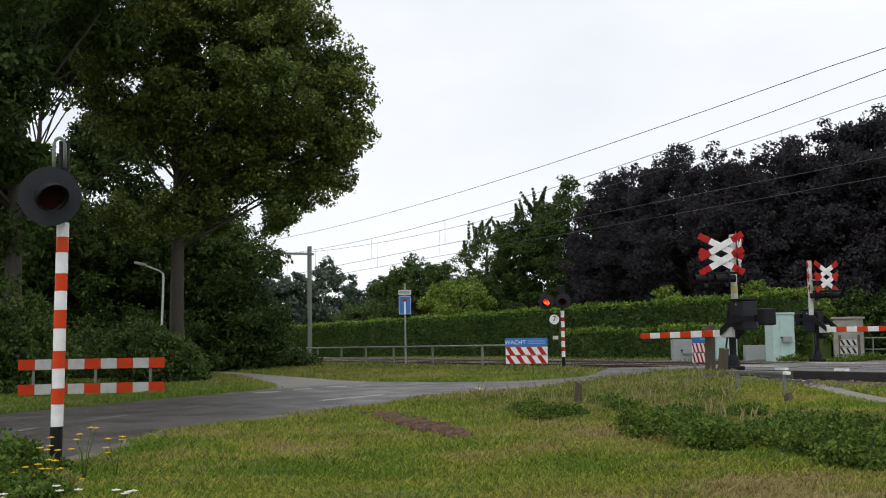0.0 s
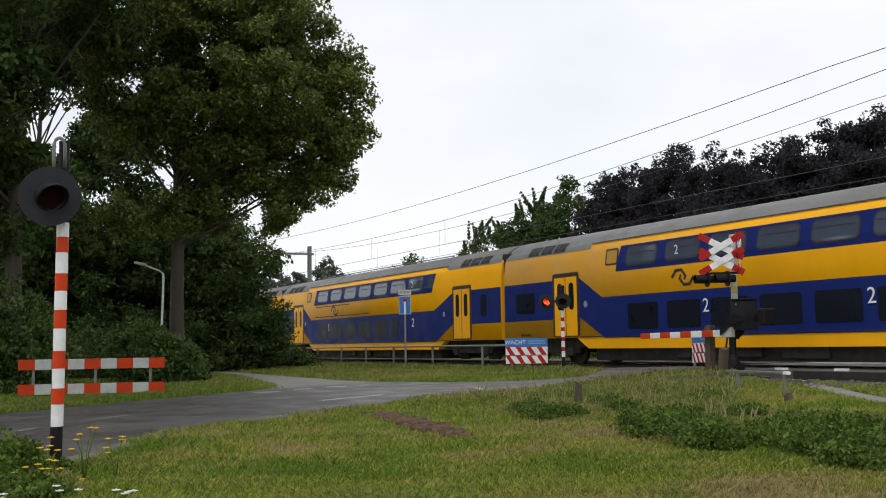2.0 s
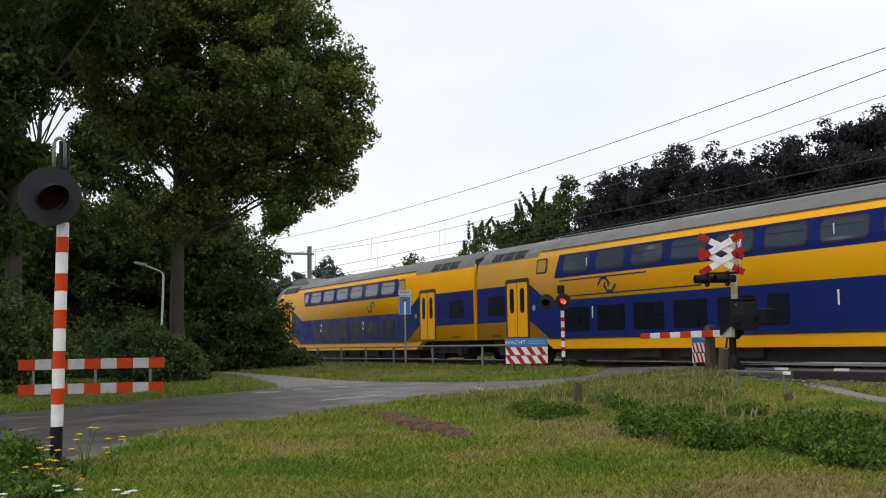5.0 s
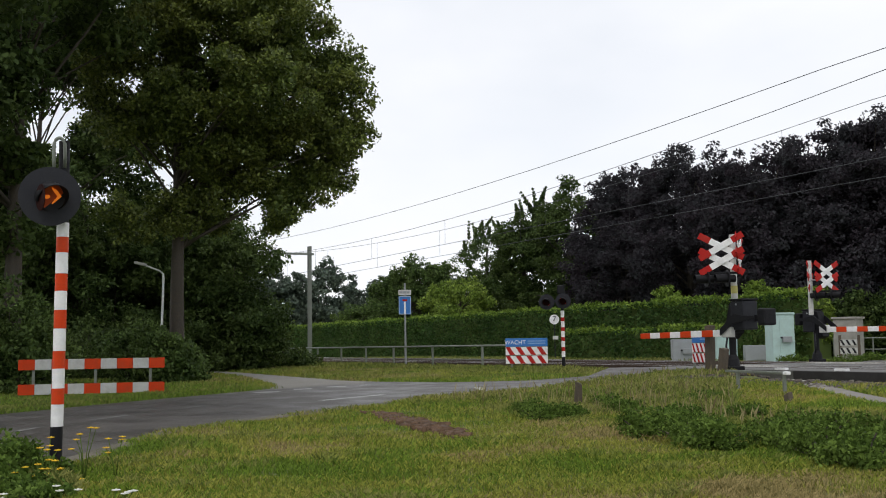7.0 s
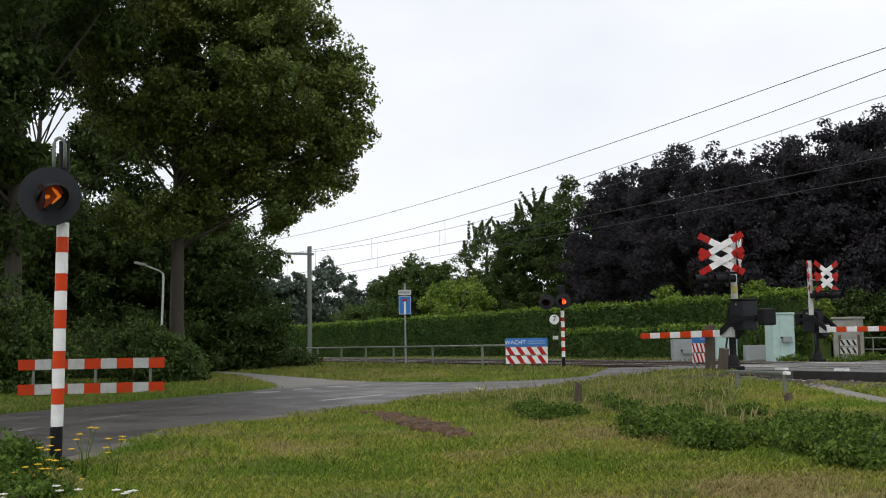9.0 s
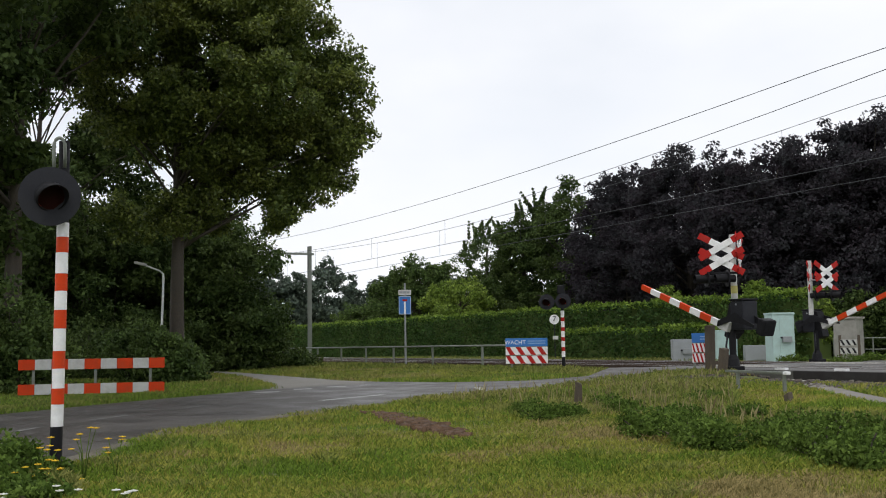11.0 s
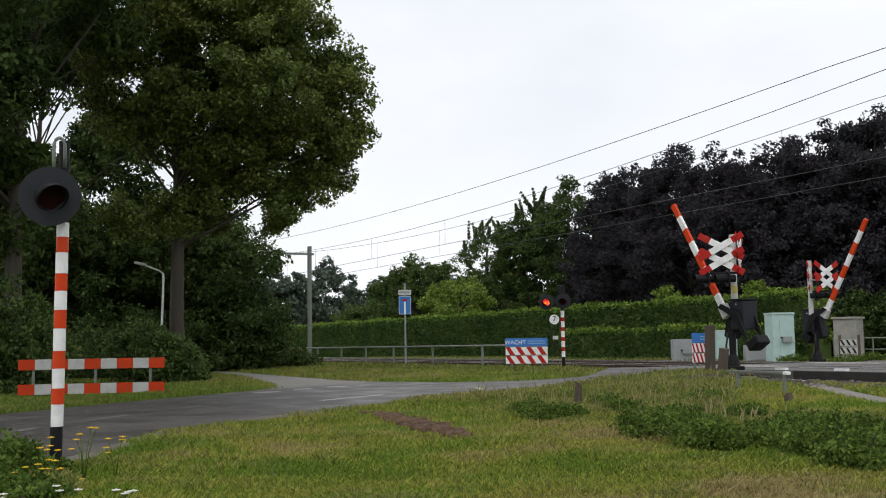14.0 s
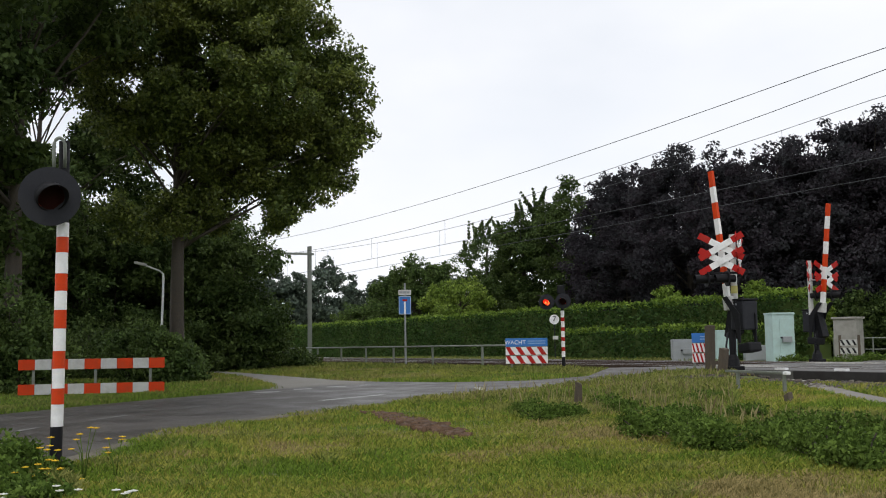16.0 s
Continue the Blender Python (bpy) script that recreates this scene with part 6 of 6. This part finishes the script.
DRY_BLADE = leaf_mat("dry_blades", (0.3, 0.27, 0.09), (0.34, 0.26, 0.13))
LUSH_SHADED_BLADE = leaf_mat("lush_and_shaded_blades", (0.12, 0.195, 0.024), (0.18, 0.26, 0.035))
STRAW = leaf_mat("dry_straw", (0.24, 0.2, 0.09), (0.3, 0.26, 0.14))


def earth_patch(cx, cy, a, b):
    bm = bmesh.new()
    bmesh.ops.create_grid(bm, x_segments=26, y_segments=14, size=1)
    for v in bm.verts:
        e = v.co.x ** 2 + v.co.y ** 2
        v.co.x *= a; v.co.y *= b
        lump = noise.noise((v.co.x * 5, v.co.y * 5, cx)) * 0.05 + noise.noise((v.co.x * 14, v.co.y * 14, cx)) * 0.025
        v.co.z = (0.05 + lump) * max(0, 1 - e) - 0.05 * (e > 0.95)
    ob = part("earth_patch", bm, EARTH, None, "", True)
    ob.matrix_basis = pose(cx, cy, ground_z(cx, cy) - 0.012, 0, 0, -11)
    tagged(ob, "bare brown earth patch in the grass", "earth", kind="structure")


def clods():
    """Upturned brown clods where the turf was dug."""
    rng = np.random.default_rng(31)
    n = 900
    u, w = rng.normal(0, 0.48, n), rng.normal(0, 0.5, n)
    cx, cy, a, b = EARTH_PATCHES[0]
    x, y = cx + u * a * 0.98 + w * b * 0.19, cy - u * a * 0.19 + w * b * 0.98
    P = np.stack([x, y, ground_np(x, y) + 0.02], 1)
    cube = np.array([(-1, -1, -1), (1, -1, -1), (1, 1, -1), (-1, 1, -1), (-.7, -.7, 1), (.8, -.6, 1), (.6, .8, 1), (-.8, .6, 1)]) * 0.5
    qf = np.array([(0, 3, 2, 1), (4, 5, 6, 7), (0, 1, 5, 4), (1, 2, 6, 5), (2, 3, 7, 6), (3, 0, 4, 7)])
    J = cube[None] * rng.uniform(0.5, 1.5, (n, 8, 3)) * rng.uniform(0.02, 0.12, (n, 1, 1)) * np.array([1, 1, 0.7])
    tagged(cards("earth_clods", (J + P[:, None]).reshape(-1, 3), (np.arange(n)[:, None, None] * 8 + qf[None]).reshape(-1, 4), EARTH), "upturned brown earth clods in the grass", "earth", kind="stuff")


def weeds():
    spots = [(-8.81, 7, -0.25), (-8.88, 7.36, -0.25), (-8.07, 6.96, -0.25), (-10.53, 8.87, -0.23), (-7.41, 6.58, -0.26), (-11.27, 7.26, -0.25), (-12.42, 7.82, -0.24), (-11.27, 7.61, -0.24), (-7.95, 7.89, -0.24), (-6.92, 7.12, -0.25), (-6.33, 6.84, -0.25), (-5.8, 6.62, -0.26), (-5.92, 7.02, -0.25), (-7.35, 8.1, -0.24), (-7.14, 8.32, -0.23), (-8.4, 8.75, -0.23), (-11.42, 8.71, -0.23), (-9.64, 9.12, -0.22), (-12.28, 10.84, -0.2), (-12.48, 9.16, -0.22)]
    for i, p in enumerate(spots):
        big = i in (0, 1, 2, 4, 9, 10, 11, 13)
        w, h = (0.36, 0.3) if big else (0.26, 0.2)
        shrub("weed_clump", (p[0], p[1], p[2]), [(0, 0, h * 0.45, w, w, h * 0.55), (w * .6, -w * .4, h * .3, w * .6, w * .6, h * .4)], 70, 34, 0.042, WEED_LEAF, "low clump of dark green weeds in rough grass", 0.09, 200 + i, "weed clumps", "weeds")
    for i, p in enumerate(((-36.93, 39.07, -0.1), (-36.01, 39.2, -0.1), (-39.77, 44.98, -0.1), (-42.62, 50.29, -0.1), (-27.27, 28.17, 0.05))):
        shrub("weed_clump", (p[0], p[1], -0.12) if math.hypot(p[0], p[1]) < 60 else (p[0] * 0.62, p[1] * 0.62, -0.12), [(0, 0, 0.14, 0.6, 0.5, 0.16)], 50, 30, 0.07, WEED_LEAF, "low green weeds beside the far barrier", 0.16, 240 + i, "weed clumps", "weeds")


def mast_weeds():
    for i, (x, y, w, h) in enumerate(((-9.3, 0.7, 0.3, 0.32), (-8.8, 0.66, 0.26, 0.26), (-9.75, 0.95, 0.24, 0.32), (-8.5, 0.92, 0.24, 0.16), (-9.3, 1.15, 0.16, 0.16), (-8.3, 0.7, 0.22, 0.16), (-8.0, 0.95, 0.2, 0.1), (-10.1, 0.8, 0.25, 0.35))):
        shrub("weed_clump", (x, y, ground_z(x, y)), [(0, 0, h * 0.5, w, w, h * 0.55)], 60, 26, 0.045, WEED_LEAF, "leafy green weeds round the signal mast", 0.08, 260 + i, "weed clumps", "weeds")


def flower(p, h, material, n, seed, label):
    rng = np.random.default_rng(seed)
    ob = thing("wild_flower", pose(*p), label, "flower", "wild flowers")
    bm = bmesh.new()
    heads = []
    for k in range(n):
        e = Vector((rng.uniform(-.1, .1), rng.uniform(-.1, .1), h * rng.uniform(0.55, 1.05)))
        tube(bm, [(0, 0, -0.02), (e.x * 0.4, e.y * 0.4, h * 0.5), e], 0.005, 0.003, 5)
        heads.append(e)
    part("stem", bm, WEED_LEAF, ob, "green stem")
    for e in heads:
        bm = bmesh.new()
        for a in range(0, 360, 45):
            q = pose(e.x, e.y, e.z, 0, 0, a) @ pose(0.014, 0, 0, 0, -12, 0)
            box(bm, (0.028, 0.012, 0.004), q)
        cyl(bm, 0.01, 0.006, 0.01, pose(*e), 8)
        part("flower_head", bm, material, ob)


def flowers():
    rng = np.random.default_rng(3)
    for i, p in enumerate(((-9.02, 1.09, 0.06), (-9.07, 1.4, 0.15), (-9.07, 1.65, 0.01), (-8.9, 1.13, -0.11), (-8.58, 0.88, -0.15), (-8.5, 0.83, -0.2), (-8.54, 1.19, -0.23), (-8.75, 1, -0.14))):
        g = ground_z(p[0], p[1])
        flower((p[0], p[1], g), max(0.08, p[2] - g), PETAL, 5, 300 + i, "yellow wild flower on a thin stem in the grass")
    for i in range(9):
        b, r = radians(rng.uniform(79, 86.5)), rng.uniform(6.3, 8.8)
        x, y = -r * math.sin(b), r * math.cos(b)
        flower((x, y, ground_z(x, y)), rng.uniform(0.1, 0.25), WHITE_PETAL, 3, 330 + i, "small white wild flower in the grass")


PATH_GREY = mat("worn_path_concrete", (0.2, 0.185, 0.165), 0.85, var=0.25, scale=2, fine=50, bump=0.4, dirt=(0.1, 0.09, 0.06), dirt_amount=0.6)


def footpath():
    """A pale concrete path beside the track."""
    bm = bmesh.new()
    rows = []
    for p, q in zip(PATH_L, PATH_R):
        rows.append([bm.verts.new((v[0], v[1], ground_z(v[0], v[1]) + dz)) for v, dz in ((p, -0.03), (p, 0.035), (q, 0.035), (q, -0.03))])
    for r, s in zip(rows, rows[1:]):
        for k in range(3):
            bm.faces.new((r[k], r[k + 1], s[k + 1], s[k]))
    bmesh.ops.recalc_face_normals(bm, faces=bm.faces)
    tagged(part("footpath", bm, PATH_GREY), "narrow pale concrete path beside the track", "path", kind="structure")


def trackside_stones():
    """Loose grey stones on the shoulder right of the crossing."""
    rng = np.random.default_rng(12)
    n = 6000
    x, y = rng.uniform(-22, -6, n), rng.uniform(14.6, 20.6, n)
    k = (y > 14.9 + rng.normal(0, 0.3, n)) & (x > -19.8 + rng.normal(0, .3, n))
    x, y = x[k], y[k]
    P = np.stack([x, y, ground_np(x, y) + 0.01], 1)
    cube = np.array([(-1, -1, -1), (1, -1, -1), (1, 1, -1), (-1, 1, -1), (-.7, -.7, 1), (.8, -.6, 1), (.6, .8, 1), (-.8, .6, 1)]) * 0.5
    qf = np.array([(0, 3, 2, 1), (4, 5, 6, 7), (0, 1, 5, 4), (1, 2, 6, 5), (2, 3, 7, 6), (3, 0, 4, 7)])
    J = cube[None] * rng.uniform(0.6, 1.4, (len(P), 8, 3)) * rng.uniform(0.03, 0.085, (len(P), 1, 1))
    V = (J + P[:, None]).reshape(-1, 3)
    F = (np.arange(len(P))[:, None, None] * 8 + qf[None]).reshape(-1, 4)
    tagged(cards("trackside_stones", V, F, STONE), "loose grey-brown stones beside the track", "stones", kind="stuff")


trackside_stones()
build_grass()
for e in EARTH_PATCHES[:1]:
    earth_patch(*e)
clods()
weeds()
mast_weeds()
flowers()
footpath()


# ---- what moves ----
def motions():
    rows = [(0, -78.7), (0.5, -60.9), (1.0, -43.0), (1.5, -25.94), (2.0, -7.72), (2.5, 9.34), (3.0, 27.99), (3.5, 44.43), (4.0, 62.8), (4.2, 69.22), (6.3, 143.5), (9.2, 246), (12.5, 362), (16.0, 485)]
    walk(TRAIN, [(t, pose(x, TRACK, 0)) for t, x in rows])
    lift = [(0, -0.5), (9.2, -0.5), (9.5, 0.0), (10.3, 10.0), (11.3, 23.8), (11.5, 26.5), (12.0, 33.3), (12.5, 39.7), (13.0, 46.4), (13.5, 52.1), (14.0, 58.1), (14.5, 64.1), (15.0, 70.3), (15.5, 75.9), (16.0, 82.5)]
    walk(BOOM, [(t, pose(*PIVOT, 0, a, 0)) for t, a in lift])
    walk(BOOM_2, [(t, pose(*PIVOT_2, 0, -a, 0)) for t, a in lift])
    # the flashers: each added shutter uncovers its ever-glowing lens while the lamp is on; (start, end, opening in
    # degrees)
    near = [(0.38, 0.62, 84), (1.08, 1.32, 84), (1.77, 1.97, 84), (2.42, 2.66, 84), (3.03, 3.34, 84), (3.78, 3.97, 84), (4.5, 4.75, 84), (5.2, 5.45, 84), (5.85, 6.1, 84), (6.42, 6.6, 84), (6.95, 7.2, 84), (7.72, 7.92, 84), (8.4, 8.62, 60), (8.95, 9.18, 84), (9.8, 10.05, 84), (10.5, 10.75, 84), (11.15, 11.4, 84), (11.75, 11.95, 84), (12.47, 12.66, 45), (12.95, 13.2, 84), (13.7, 13.9, 84), (14.45, 14.6, 30), (14.97, 15.2, 84), (15.65, 15.88, 84)]
    left = [(0.0, 0.15, 84), (0.46, 0.75, 84), (1.15, 1.45, 84), (1.88, 2.15, 84), (2.47, 2.8, 84), (3.2, 3.47, 84), (3.93, 4.15, 84), (4.6, 4.95, 84), (5.3, 5.65, 84), (7.95, 8.15, 24), (9.3, 9.5, 60), (10.0, 10.3, 84), (10.7, 11.0, 84), (11.1, 11.35, 84), (11.85, 12.1, 84), (12.46, 12.8, 84), (13.15, 13.45, 84), (13.9, 14.15, 84), (14.55, 14.75, 84), (15.15, 15.45, 84), (15.86, 16.0, 84)]
    right = [(0.15, 0.54, 84), (0.75, 1.15, 84), (1.45, 1.88, 84), (2.2, 2.54, 84), (2.9, 3.2, 84), (3.47, 3.93, 84), (4.15, 4.6, 84), (4.95, 5.3, 84), (5.65, 6.1, 84), (6.28, 6.45, 24), (7.55, 7.9, 20), (8.95, 9.25, 60), (9.5, 10.0, 84), (10.3, 10.7, 84), (11.36, 11.8, 84), (12.2, 12.54, 84), (12.8, 13.15, 84), (13.45, 13.85, 84), (14.2, 14.55, 84), (14.76, 15.15, 84), (15.46, 15.86, 84)]
    for key, spans in (("near", near), ("left", left), ("right", right)):
        shutter, seat = BLINK[key]
        rows = {}
        for a, b, turn in spans:
            if a > 0:
                rows[frame(a) - 1] = 0
            rows[frame(a)] = turn
            rows[frame(b) - 1 if b < 16 else frame(b)] = turn
            if b < 16:
                rows[frame(b)] = 0
        rows.setdefault(1, 0)
        rows.setdefault(frame(16.0), 0)
        walk(shutter, [((f - 1) / FPS, seat @ pose(0, 0, 0, 0, -rows[f], 0)) for f in sorted(rows)])


motions()
